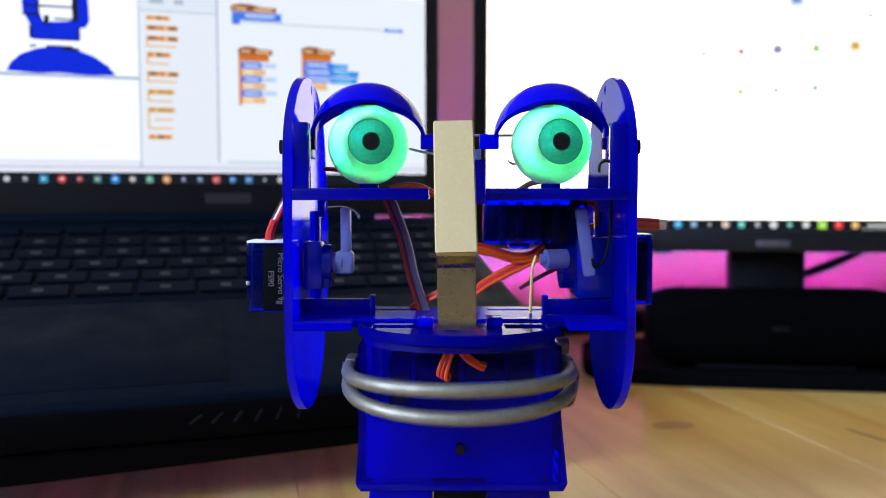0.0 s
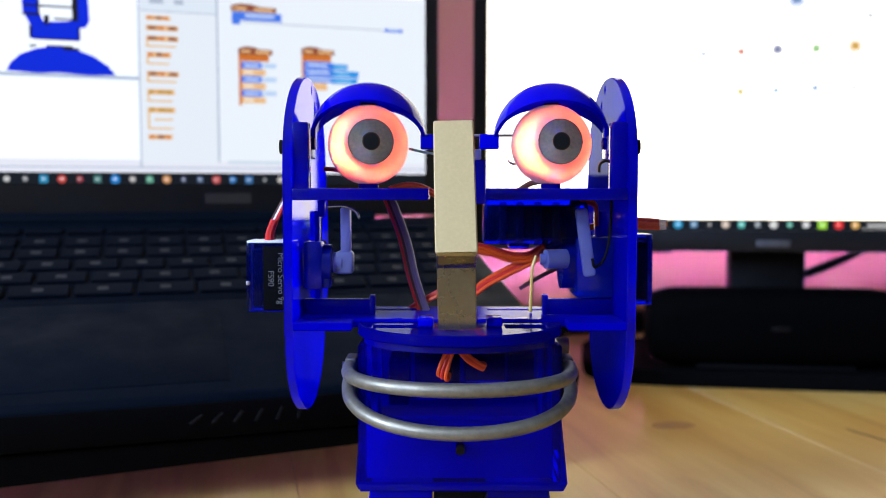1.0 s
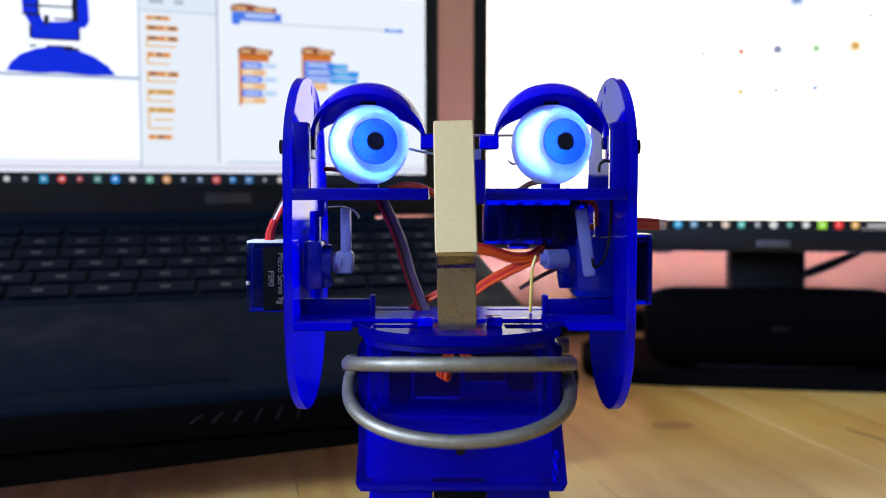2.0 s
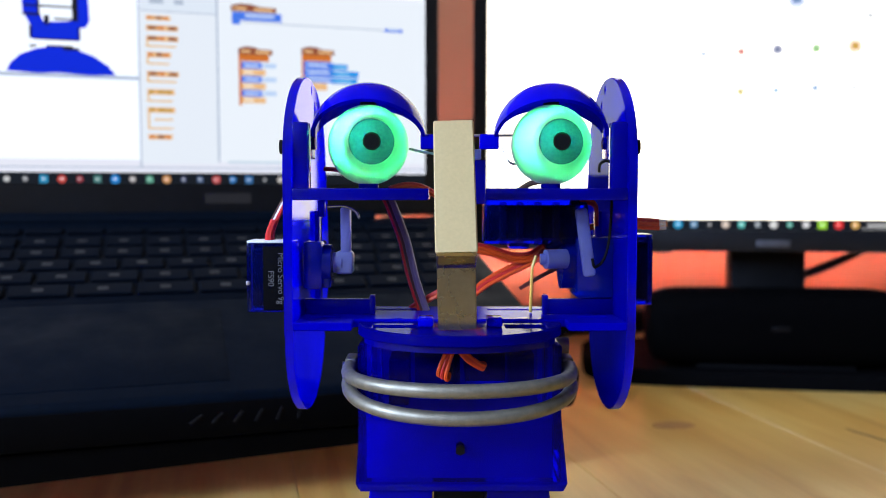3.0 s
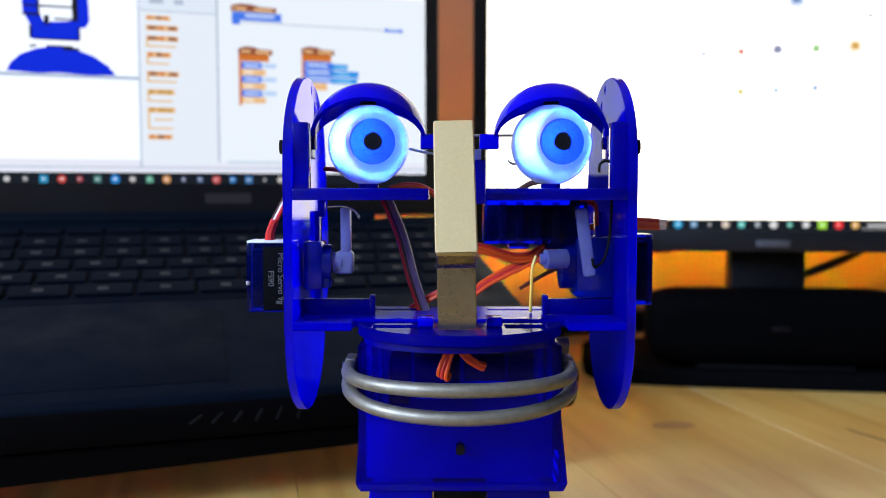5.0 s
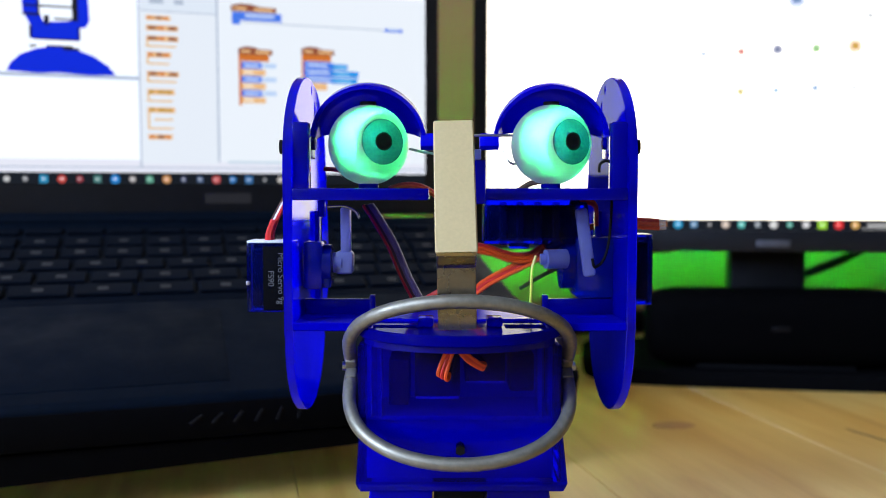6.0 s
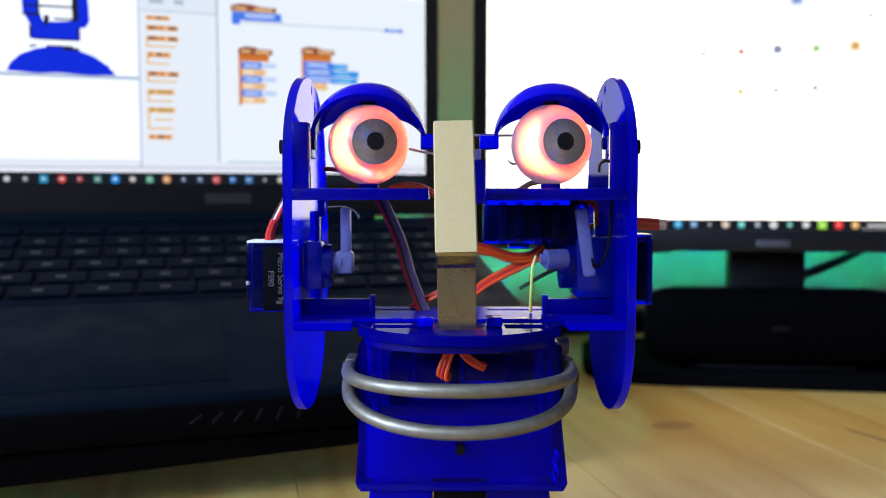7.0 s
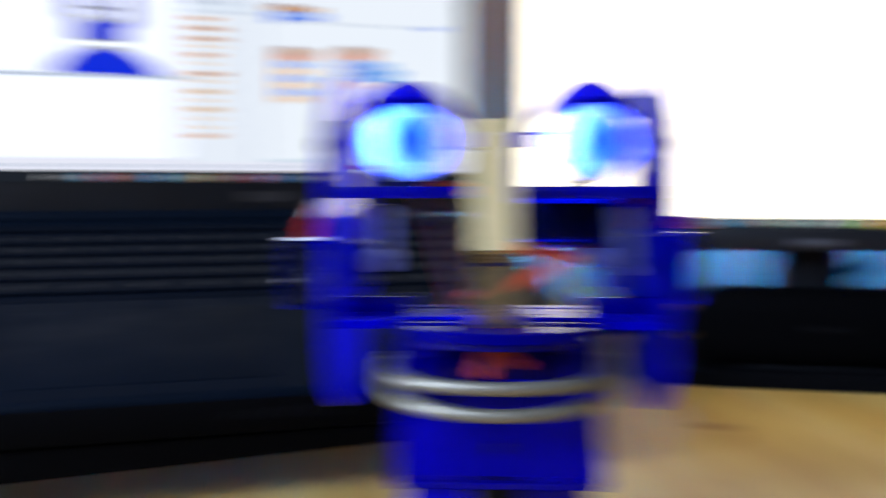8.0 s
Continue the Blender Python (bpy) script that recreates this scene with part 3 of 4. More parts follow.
    bm = bmesh.new()
    tube(bm, smooth_path([(255, 40, -26), (272, 40, -20), (300, 40, -8), (330, 42, 8), (352, 40, 20)]), 3.4)
    part("cable", bm, BLACK, t)
    return t


monitor()


def speaker():
    t = thing("speaker", "black rounded portable speaker on the monitor foot", "speaker", m=pose(0.262, 0.398, 0.0125, 0, 0, -6))
    bm = bmesh.new()
    prof = oval(0, 31, 28, 30.5, 40, power=2.8)
    rings = []
    for x, k in [(-98, 0.55), (-96, 0.74), (-92, 0.87), (-85, 0.95), (-74, 1.0), (74, 1.0), (85, 0.95), (92, 0.87), (96, 0.74), (98, 0.55)]:
        rings.append([bm.verts.new((x, y * k, 31 + (z - 31) * k)) for y, z in prof])
    for a, b in zip(rings, rings[1:]):
        for k in range(len(prof)):
            bm.faces.new((a[k], a[(k + 1) % len(prof)], b[(k + 1) % len(prof)], b[k]))
    bm.faces.new(rings[0])
    bm.faces.new(rings[-1])
    part("body", bm, CLOTH, t)
    part("emblem", bm_box(-7, 7, -28.6, -27.4, 31, 35, 0.3), BLACK, t)
    part("base_pad", bm_box(-60, 60, -16, 16, -0.5, 2.5, 0.5), BLACK, t)
    return t


speaker()


def cables():
    bm = bmesh.new()
    tube(bm, smooth_path([(60, 560, 2.2), (90, 470, 10), (130, 480, 60), (160, 470, 96), (200, 470, 100)]), 2.6)
    ob = part("power_cable", bm, BLACK)
    tagged(ob, "thin black power cable behind the monitor", "cable")


cables()


# ---- colour strip by the wall ----
def strip():
    t = thing("led_strip", "colour-changing light strip along the wall behind the desk", "led strip", m=ROOM @ pose(0.16, 0.57, 0.0))
    bm = bmesh.new()
    ring = oval(0, 13, 11.5, 11.5, 40, 91, 402)
    inner = oval(0, 13, 10, 10, 40, 91, 402)[::-1]
    plate(bm, [(y, z) for y, z in ring + inner], 0, -705, 705, (), 0)
    part("channel", bm, BLACK, t)
    bm = bmesh.new()
    bmesh.ops.create_cone(bm, cap_ends=True, segments=48, radius1=8, radius2=8, depth=1390)
    roll = part("light_tube", bm, STRIP_GLOW, t)
    return roll


STRIP_TUBE = strip()


# ---- robot head ----
ROBOT = thing("robot_head", "blue translucent plastic robot head kit with glowing eyes", "robot", m=pose(0.0057, 0, 0))


def ear(side):
    """Tall rounded side plate of the head, 3 mm thick."""
    pts = []
    for k in range(25):                       # upper arch
        a = radians(180 - 180 * k / 24)
        pts.append((36 + 36 * math.cos(a), 158 + 34 * math.sin(a) ** 0.9))
    pts += [(75, 146), (77, 135), (76, 112), (72, 104)]
    for k in range(21):                       # lower lobe
        a = radians(0 - 180 * k / 20)
        pts.append((34 + 33 * math.cos(a), 100 + 30.2 * math.sin(a)))
    pts += [(0, 104), (0, 130)]
    hole = oval(46, 181, 1.2, 3.2, 14)
    hole2 = oval(40, 188, 1.0, 1.4, 10)
    bm = bmesh.new()
    x0 = 56.0 if side > 0 else -59.2
    plate(bm, pts, 0, x0, x0 + 3.2, [hole, hole2], 0.35)
    bmesh.ops.scale(bm, vec=(1, 0.92, 1), verts=bm.verts)
    toe = Matrix.Translation((side * 59, 0, 0)) @ Matrix.Rotation(radians(2.2 * side), 4, "Z") @ Matrix.Translation((-side * 59, 0, 0))
    bmesh.ops.transform(bm, matrix=toe, verts=bm.verts)
    return part("ear_plate", bm, BLUE_THIN, ROBOT)


def side_frame(side):
    """Upright box beside each eye that carries the eyelid pivot."""
    s = side
    bm = bmesh.new()
    lo, hi = sorted((s * 56, s * 50.8))
    box(bm, lo, hi, 2, 8, 147.5, 173.5, 0.5)
    lo, hi = sorted((s * 55.5, s * 52.2))
    box(bm, lo, hi, 8, 28, 162, 170, 0.5)
    part("side_frame", bm, BLUE_SHADED, ROBOT)
    bm = bmesh.new()
    rod(bm, (s * 51.5, 24, 167.5), (s * 55.6, 24, 167.5), 2.2, 20)
    part("lid_pivot", bm, BLUE_SHADED, ROBOT)
    bm = bmesh.new()
    rod(bm, (s * 59, 8, 165.5), (s * 61.2, 8, 165.5), 2.4, 18)
    part("screw", bm, BLACK, ROBOT, "black screw head")
    bm = bmesh.new()                            # inner upright behind the eye
    lo, hi = sorted((s * 55.9, s * 52.5))
    box(bm, lo, hi, 40, 46, 106.4, 143, 0.5)
    part("rear_rib", bm, BLUE, ROBOT)


def frame_bars():
    part("shelf_tab", bm_box(-49.0, -46.6, 11, 14, 141.6, 147.3, 0.5), BLUE, ROBOT)
    for x0, x1 in ((-56, -10.5), (8.6, 56)):
        bm = bmesh.new()
        box(bm, x0, x1, 0, 4, 147.4, 151.4, 0.4)
        box(bm, x0, x1, 4.2, 40, 147.4, 149.8, 0.4)
        part("eye_shelf", bm, BLUE_SHADED, ROBOT)
    bm = bmesh.new()                            # head floor with slots
    plate(bm, [(-58.5, 0), (-36.5, 0), (-36.5, 9), (36.5, 9), (36.5, 0), (58.5, 0), (58.5, 43), (-58.5, 43)], 2, 103.4, 106.2, [rect(-31, -11, 31, 35), rect(11, 31, 31, 35), rect(-52, -42, 12, 16), rect(42, 52, 12, 16)], 0.35)
    part("head_floor", bm, BLUE_SATIN, ROBOT)
    # flanges take the darkened blue, shade included
    for s in (-1, 1):
        bm = bmesh.new()
        lo, hi = sorted((s * 55.8, s * 31))
        box(bm, lo, hi, 20, 23, 106.3, 111.9, 0.4)
        box(bm, s * 31 - 1.0, s * 31 + 1.0, 19, 24, 106.3, 113.4, 0.5)
        part("floor_flange", bm, BLUE_SHADED, ROBOT)


def face_plate():
    """Half-round upper jaw plate with slots, and its rim."""
    front = [(x, y) for x, y in oval(0, 8, 35, 27, 36, 180, 360)]
    bm = bmesh.new()
    plate(bm, front + [(35, 40), (-35, 40)], 2, 101.6, 105.4,
          [rect(-29, -13.5, -3.5, 1.5), rect(15.5, 28.8, -4.5, 2.5), rect(-27, -13, 18, 22), rect(13, 27, 18, 22)], 0.5)
    for v in bm.verts:                          # it rises a little to the back
        v.co.z += (v.co.y - 8) * 0.02
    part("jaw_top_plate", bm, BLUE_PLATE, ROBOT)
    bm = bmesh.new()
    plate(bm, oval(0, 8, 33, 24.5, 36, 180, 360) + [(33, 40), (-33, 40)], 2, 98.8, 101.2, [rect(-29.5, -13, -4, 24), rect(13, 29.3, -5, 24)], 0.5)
    part("jaw_top_rim", bm, BLUE_SHADED, ROBOT)
    for x in (-12.5, 10.5):
        bm = bm_box(x - 1.6, x + 3.6, -3.5, 4, 105.4, 108.4, 0.5)
        part("nose_clip", bm, BLUE, ROBOT)
    for x, y in ((-22, 12), (22, 12)):
        bm = bmesh.new()
        rod(bm, (x, y, 105.4), (x, y, 106.3), 2.2, 16)
        part("boss", bm, BLUE, ROBOT)


def jaw():
    bm = bmesh.new()                            # clear front of jaw and chin in one piece
    ring = [(-33.2, 98.6), (33.0, 98.6), (34.6, 73), (36.9, 50.6), (35.9, 48.6), (-34.6, 48.6), (-35.6, 50.6), (-34.0, 73)]
    plate(bm, ring, 1, 1, 3.2, [oval(0.2, 62.4, 1.9, 1.9, 16)], 0.5)
    part("jaw_front", bm, BLUE_CLEAR, ROBOT)
    # added panel, stands in for the light inside the lower chin
    part("added_chin_panel", bm_box(-32.2, 32.2, 6, 8, 51, 71.6, 0.4), BLUE, ROBOT)
    bm = bmesh.new()
    plate(bm, [(-34.0, 48.2), (35.4, 48.2), (36.0, 50.6), (-34.7, 50.6)], 1, 0.2, 4, (), 0.5)
    part("chin_rim", bm, BLUE_SHADED, ROBOT)
    for s in (-1, 1):
        bm = bmesh.new()
        plate(bm, [(3.4, 49), (46, 49), (46, 98), (3.4, 98)], 0, s * 33.6 - 1.2, s * 33.6 + 1.2, (), 0.4)
        part("jaw_side", bm, BLUE_CLEAR, ROBOT)
        for x in (27.5, 31.0):
            part("jaw_rib", bm_box(s * x - 0.7, s * x + 0.7, 3.4, 14, 73, 98, 0.3), BLUE_THIN, ROBOT)
    bm = bm_box(-32.2, 32.2, 4, 46, 71.8, 73.6, 0.4)
    part("jaw_shelf", bm, BLUE, ROBOT)
    part("jaw_back", bm_box(-32, 32, 30, 32, 73.8, 98.5, 0.4), BLUE, ROBOT)
    bm = bmesh.new()
    rod(bm, (0.2, 0.2, 62.4), (0.2, 9, 62.4), 1.7, 6)
    part("screw", bm, BLACK, ROBOT)
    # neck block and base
    # right shoulder gets the darkened blue: the side away from light is coloured in
    for s, mat in ((-1, BLUE), (1, BLUE_SHADED)):
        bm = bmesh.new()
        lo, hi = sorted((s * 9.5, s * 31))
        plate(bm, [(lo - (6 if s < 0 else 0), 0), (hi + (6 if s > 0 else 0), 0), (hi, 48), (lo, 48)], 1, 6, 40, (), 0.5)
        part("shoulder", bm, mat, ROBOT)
    part("neck_servo", bm_box(-9, 9, 8, 36, 0, 48, 0.8), BLACK, ROBOT, "black neck servo")
    part("base", bm_box(-60, 60, -20, 55, 0.0, 3, 1), BLUE, ROBOT)
    # jaw servos seen dimly through the housing
    for x0, x1, z0, z1 in ((-15.5, 0.2, 78.6, 95), (2, 16, 84, 98)):
        t2 = part("jaw_servo", bm_box(x0, x1, 8, 30, z0, z1, 0.6), GEAR_BLACK, ROBOT, "dark servo inside the jaw")
        part("rim_line", bm_box(x0 + 0.3, x1 - 0.3, 7.2, 8.1, z0, z0 + 0.8, 0.2), WHITE, t2)
    part("servo_tab", bm_box(-24.5, -17.5, 9, 26, 76, 92, 0.4), GEAR_BLACK, ROBOT)
    part("servo_tab", bm_box(17.5, 26, 9, 26, 81, 94, 0.4), GEAR_BLACK, ROBOT)


def nose():
    lean = Matrix.Translation((-1.9, 0, 140)) @ Matrix.Rotation(radians(-1.1), 4, "Y") @ Matrix.Translation((1.9, 0, -140))
    bm = bmesh.new()
    plate(bm, [(-3.5, 173.0), (-4.8, 173.4), (-24.4, 131.8), (-23.2, 131.2)], 0, -8.3, 4.9, (), 0.45)
    bmesh.ops.transform(bm, matrix=lean, verts=bm.verts)
    part("nose", bm, ALU, ROBOT, "champagne coloured bent metal nose", angle=25)
    # lower half of the bent strip, its shade put into a greyer metal
    bm = bmesh.new()
    plate(bm, [(-24.5, 131.6), (-24.3, 130.6), (-10.6, 126.6), (-9.7, 125.6), (-9.2, 105.4), (-7.8, 105.4), (-8.2, 127.2), (-22.4, 131.5)], 0, -8.0, 4.7, (), 0.4)
    bmesh.ops.transform(bm, matrix=lean, verts=bm.verts)
    part("nose_foot", bm, NOSE_SHADED, ROBOT, "lower part of the metal nose in a shaded grey", angle=25)
    bm = bm_box(4.6, 8.6, 4, 10, 146, 161, 0.5)
    box(bm, 5.2, 7.6, 10.2, 13, 150, 158, 0.3)
    part("nose_bracket", bm, BLUE_SHADED, ROBOT)
    part("bracket_tip", bm_box(5.0, 7.2, 4.4, 8, 161.1, 164.6, 0.4), MILKY, ROBOT)


EYES = []
EYE_CABLE = []
LIDS = []


def eye(x):
    """A milky ball on a vertical pin: iris, pupil, and a three-colour lamp drum in a slotted cup."""
    bm = bmesh.new()
    bmesh.ops.create_uvsphere(bm, u_segments=48, v_segments=32, radius=14.4)
    bmesh.ops.rotate(bm, matrix=Matrix.Rotation(radians(90), 3, "X"), verts=bm.verts)
    gone = [f for f in bm.faces if f.calc_center_median().y < -11.7 or f.calc_center_median().y > 4.0]
    bmesh.ops.delete(bm, geom=gone, context="FACES")
    ball = part("eyeball", bm, SHELL, ROBOT, "milky white glowing eyeball", angle=70)
    ball.location = (x * 0.001, 0.025, 0.1671)
    bm = bmesh.new()                            # solid back half
    bmesh.ops.create_uvsphere(bm, u_segments=48, v_segments=32, radius=14.38)
    bmesh.ops.rotate(bm, matrix=Matrix.Rotation(radians(90), 3, "X"), verts=bm.verts)
    bmesh.ops.delete(bm, geom=[f for f in bm.faces if f.calc_center_median().y < 4.0], context="FACES")
    part("eye_back", bm, SHELL, ball, angle=70)
    bm = bmesh.new()                            # collar that carries the iris inside the ball
    rings = []
    for r, y in ((8.1, -12.0), (8.3, -8.2), (7.4, -8.2), (7.4, -11.6)):
        rings.append([bm.verts.new((r * math.cos(a), y, r * math.sin(a))) for a in (2 * math.pi * k / 40 for k in range(40))])
    for a, b in zip(rings, rings[1:]):
        for k in range(40):
            bm.faces.new((a[k], a[(k + 1) % 40], b[(k + 1) % 40], b[k]))
    part("iris_collar", bm, COLLAR, ball)
    bm = bmesh.new()                            # slightly domed iris
    rings = []
    for r in (8.0, 6.9, 5.2, 3.2, 0.01):
        rings.append([bm.verts.new((r * math.cos(a), -12.0 - 0.9 * (1 - (r / 8.0) ** 2), r * math.sin(a))) for a in (2 * math.pi * k / 36 for k in range(36))])
    for a, b in zip(rings, rings[1:]):
        for k in range(36):
            bm.faces.new((a[k], a[(k + 1) % 36], b[(k + 1) % 36], b[k]))
    part("iris", bm, IRIS, ball)
    bm = bmesh.new()
    rod(bm, (0, -13.1, 0), (0, -12.6, 0), 3.15, 28)
    part("pupil", bm, PUPIL, ball)
    bm = bmesh.new()
    rod(bm, (0, 13.5, 0), (0, 19, 0), 3.6, 20)
    part("rear_post", bm, SHELL, ball)
    bm = bmesh.new()
    cup = oval(0, 0, 3.4, 3.4, 30, -34, 214)
    cup += oval(0, 0, 2.9, 2.9, 30, -34, 214)[::-1]
    plate(bm, cup, 2, -3, 3, (), 0)
    rod(bm, (0, 0, 2.9), (0, 0, 3.3), 3.4, 30)
    rod(bm, (0, 0, -3.3), (0, 0, -2.9), 3.4, 30)
    c = part("lamp_cup", bm, WHITE, ball)
    bm = bmesh.new()
    bmesh.ops.create_cone(bm, cap_ends=False, segments=36, radius1=2.6, radius2=2.6, depth=5.6)
    drum = part("lamp_drum", bm, LED, ball)
    EYES.append((ball, drum, c))
    bm = bmesh.new()
    rod(bm, (x, 25, 149.6), (x, 25, 153.2), 3.6, 20)
    part("eye_pin", bm, BLUE_SHADED, ROBOT)
    bm = bmesh.new()
    rod(bm, (x, 25, 180.8), (x, 25, 182.4), 2.9, 20)
    part("eye_pin", bm, BLACK, ROBOT)


def eyelid(x, inner):
    """A lune of a spherical shell that turns about its two side pivots."""
    bm = bmesh.new()
    r0, r1, n, k = 20.8, 19.4, 36, 14
    def grid(r):
        g = []
        for i in range(n + 1):
            a = radians(6 + 168 * i / n)
            g.append([bm.verts.new((r * math.cos(a), -r * math.sin(a) * math.cos(e), r * math.sin(a) * math.sin(e))) for e in (radians(39 + 100 * j / k) for j in range(k + 1))])
        return g
    a, b = grid(r0), grid(r1)
    for i in range(n):
        for j in range(k):
            bm.faces.new((a[i][j], a[i + 1][j], a[i + 1][j + 1], a[i][j + 1]))
            bm.faces.new((b[i][j], b[i][j + 1], b[i + 1][j + 1], b[i + 1][j]))
        bm.faces.new((a[i][0], b[i][0], b[i + 1][0], a[i + 1][0]))
        bm.faces.new((a[i][k], a[i + 1][k], b[i + 1][k], b[i][k]))
    for j in range(k):
        bm.faces.new((a[0][j], a[0][j + 1], b[0][j + 1], b[0][j]))
        bm.faces.new((a[n][j], b[n][j], b[n][j + 1], a[n][j + 1]))
    lid = part("eyelid", bm, BLUE, ROBOT, "arched blue plastic eyelid")
    lid.location = (x * 0.001, 0.025, 0.1685)
    for s in (-1, 1):
        lo, hi = (s * 18.8, s * (25.8 if s == inner else 21.4))
        lo, hi = min(lo, hi), max(lo, hi)
        tab = bm_box(lo, hi, -1.7, 1.7, -3.0, 2.4 if s == inner else 4.2, 0.5)
        part("pivot_tab", tab, BLUE, lid)
    LIDS.append(lid)


def servo_case(name, x0, x1, y0, y1, z0, z1):
    t = part(name, bm_box(x0, x1, y0, y1, z0, z1, 0.6), SERVO_BLUE, ROBOT, "small translucent blue servo motor")
    part("servo_core", bm_box(x0 + 1.6, x1 - 1.6, y0 + 1.6, y1 - 1.6, z0 + 2, z1 - 2, 0.5), GEAR_BLACK, t)
    return t


def word(text, size, mat, m, parent, name="printed_word"):
    cu = bpy.data.curves.new(name, "FONT")
    cu.body, cu.size, cu.extrude = text, size, 0.00002
    cu.align_x, cu.align_y = "CENTER", "CENTER"
    tmp = bpy.data.objects.new(name, cu)
    scene.collection.objects.link(tmp)
    me = bpy.data.meshes.new_from_object(tmp.evaluated_get(bpy.context.evaluated_depsgraph_get()))
    bpy.data.objects.remove(tmp)
    me.materials.clear()
    me.materials.append(mat)
    ob = new(name, me)
    ob.parent = parent
    ob.matrix_basis = m
    return ob


def servos():
    # ear servo with its printed label
    t = servo_case("ear_servo", -73.8, -59.4, 10, 22, 108.4, 132.4)
    part("servo_top", bm_box(-73.6, -59.6, 10.2, 21.8, 132.5, 133.4, 0.3), WHITE, t)
    part("label", bm_box(-68.0, -59.5, 9.6, 9.95, 109.2, 131.4, 0.1), LABEL_BLACK, t, "black printed label")
    turn = Matrix.Rotation(radians(90), 4, "X")
    spin = Matrix.Rotation(radians(-90), 4, "Z")
    word("Micro Servo 9g", 0.0029, PRINT, Matrix.Translation((-0.0619, 0.00955, 0.1203)) @ turn @ spin, t)
    word("FS90", 0.0029, PRINT, Matrix.Translation((-0.0653, 0.00955, 0.1203)) @ turn @ spin, t)
    part("screw", bm_box(-73.9, -72.6, 9.3, 10.2, 118, 119.4, 0.3), STEEL, t)
    bm = bm_box(-54.0, -47.5, 9, 23, 116.5, 133.0, 1.0)
    rod(bm, (-47.6, 15, 125.2), (-44.6, 15, 125.2), 6.6, 28)
    box(bm, -47.6, -44.8, 11, 21, 116.8, 120.5, 0.6)
    part("servo_gearbox", bm, GEAR_BLUE, ROBOT)
    bm = bmesh.new()
    rod(bm, (-44, 14, 125.5), (-41, 14, 125.5), 3.6, 24)
    box(bm, -43.2, -37.0, 11, 17, 121.6, 129.6, 1.2)
    box(bm, -41.4, -37.9, 11.6, 16.4, 126, 145.0, 1.0)
    part("servo_horn", bm, MILKY, ROBOT, "milky white servo horn")
    # opposite side
    t = servo_case("ear_servo", 59.4, 75.2, 44, 57, 106.5, 132.8)
    part("servo_top", bm_box(59.6, 75.0, 44.4, 56.6, 132.9, 133.9, 0.3), SERVO_BLUE, t)
    bm = bmesh.new()
    rod(bm, (37.5, 30, 124), (42, 30, 124), 9.4, 32)
    part("gearbox_collar", bm, GEAR_BLUE, ROBOT)
    part("servo_gearbox", bm_box(42.1, 55.8, 20, 44, 112, 134, 1.2), GEAR_BLUE, ROBOT)
    bm = bmesh.new()
    rod(bm, (30.5, 16, 126.5), (38, 18, 126.5), 3.4, 24)
    rod(bm, (28.6, 16, 126.5), (30.6, 16, 126.5), 2.0, 16)
    part("servo_spline", bm, MILKY, ROBOT)
    bm = bmesh.new()
    box(bm, -2.2, 2.2, 12, 14.4, -12, 12, 1.0, turn=Matrix.Rotation(radians(-8), 4, "Y"))
    bmesh.ops.translate(bm, vec=(44, 0, 132.6), verts=bm.verts)
    part("servo_horn", bm, MILKY, ROBOT, "milky white servo horn")
    # eye servo below the shelf
    t = servo_case("eye_servo", 9.2, 43.5, 22, 40, 131.5, 147.3)
    for k, x in enumerate((14.5, 20.5, 27.0, 33.5)):
        part("servo_rib", bm_box(x, x + 2.6, 21.2, 22.4, 131.0, 146.5, 0.4), SERVO_BLUE, t)
    bm = bmesh.new()
    rod(bm, (41.0, 29, 140), (46.6, 29, 140), 6.6, 28)
    part("servo_cap", bm, SERVO_BLUE, t)
    for x in (18.5, 31.5):
        part("servo_foot", bm_box(x, x + 7, 23, 38, 129.6, 131.6, 0.5), SERVO_BLUE, t)


def lip(name, label):
    """Bent metal tube from pivot to pivot with flattened ends."""
    path = []
    for k in range(41):
        a = radians(-90 + 180 * k / 40)
        path.append(Vector((38.4 * math.sin(a) if abs(a) < 1.5 else math.copysign(38.4, a), -8 - 33.5 * math.cos(a) ** 0.8, 0)))
    path = [Vector((-38.2, 0, 0)), Vector((-38.4, -4, 0))] + path + [Vector((38.4, -4, 0)), Vector((38.2, 0, 0))]
    bm = bmesh.new()
    tube(bm, path, 2.35, 14)
    ob = part(name, bm, TUBE, ROBOT, label)
    for s in (-1, 1):
        bm = bmesh.new()
        box(bm, s * 38.2 - 2.0, s * 38.2 + 2.0, -6, 3.4, -2.9, 2.9, 0.9)
        part("lip_end", bm, TUBE, ob)
    return ob


def lip_pivots():
    for s in (-1, 1):
        bm = bmesh.new()
        rod(bm, (s * 31, 18, 88), (s * 37.4, 18, 88), 3.2, 20)
        part("lip_axle", bm, SERVO_BLUE, ROBOT)
        bm = bmesh.new()
        rod(bm, (s * 39.8, 18, 88), (s * 41.6, 18, 88), 1.6, 14)
        part("screw", bm, STEEL, ROBOT)
    bm = bmesh.new()
    rod(bm, (33.5, 26, 94), (40.2, 26, 94), 3.0, 20)
    part("axle_tube", bm, TUBE, ROBOT)


def wire(mat, points, r=0.75, name="wire"):
    bm = bmesh.new()
    tube(bm, smooth_path(points), r, 8)
    return part(name, bm, mat, ROBOT)


def ribbon(mats, points, step, r=0.75):
    for k, mat in enumerate(mats):
        o = Vector(step) * (k - (len(mats) - 1) / 2)
        wire(mat, [Vector(p) + o for p in points], r)


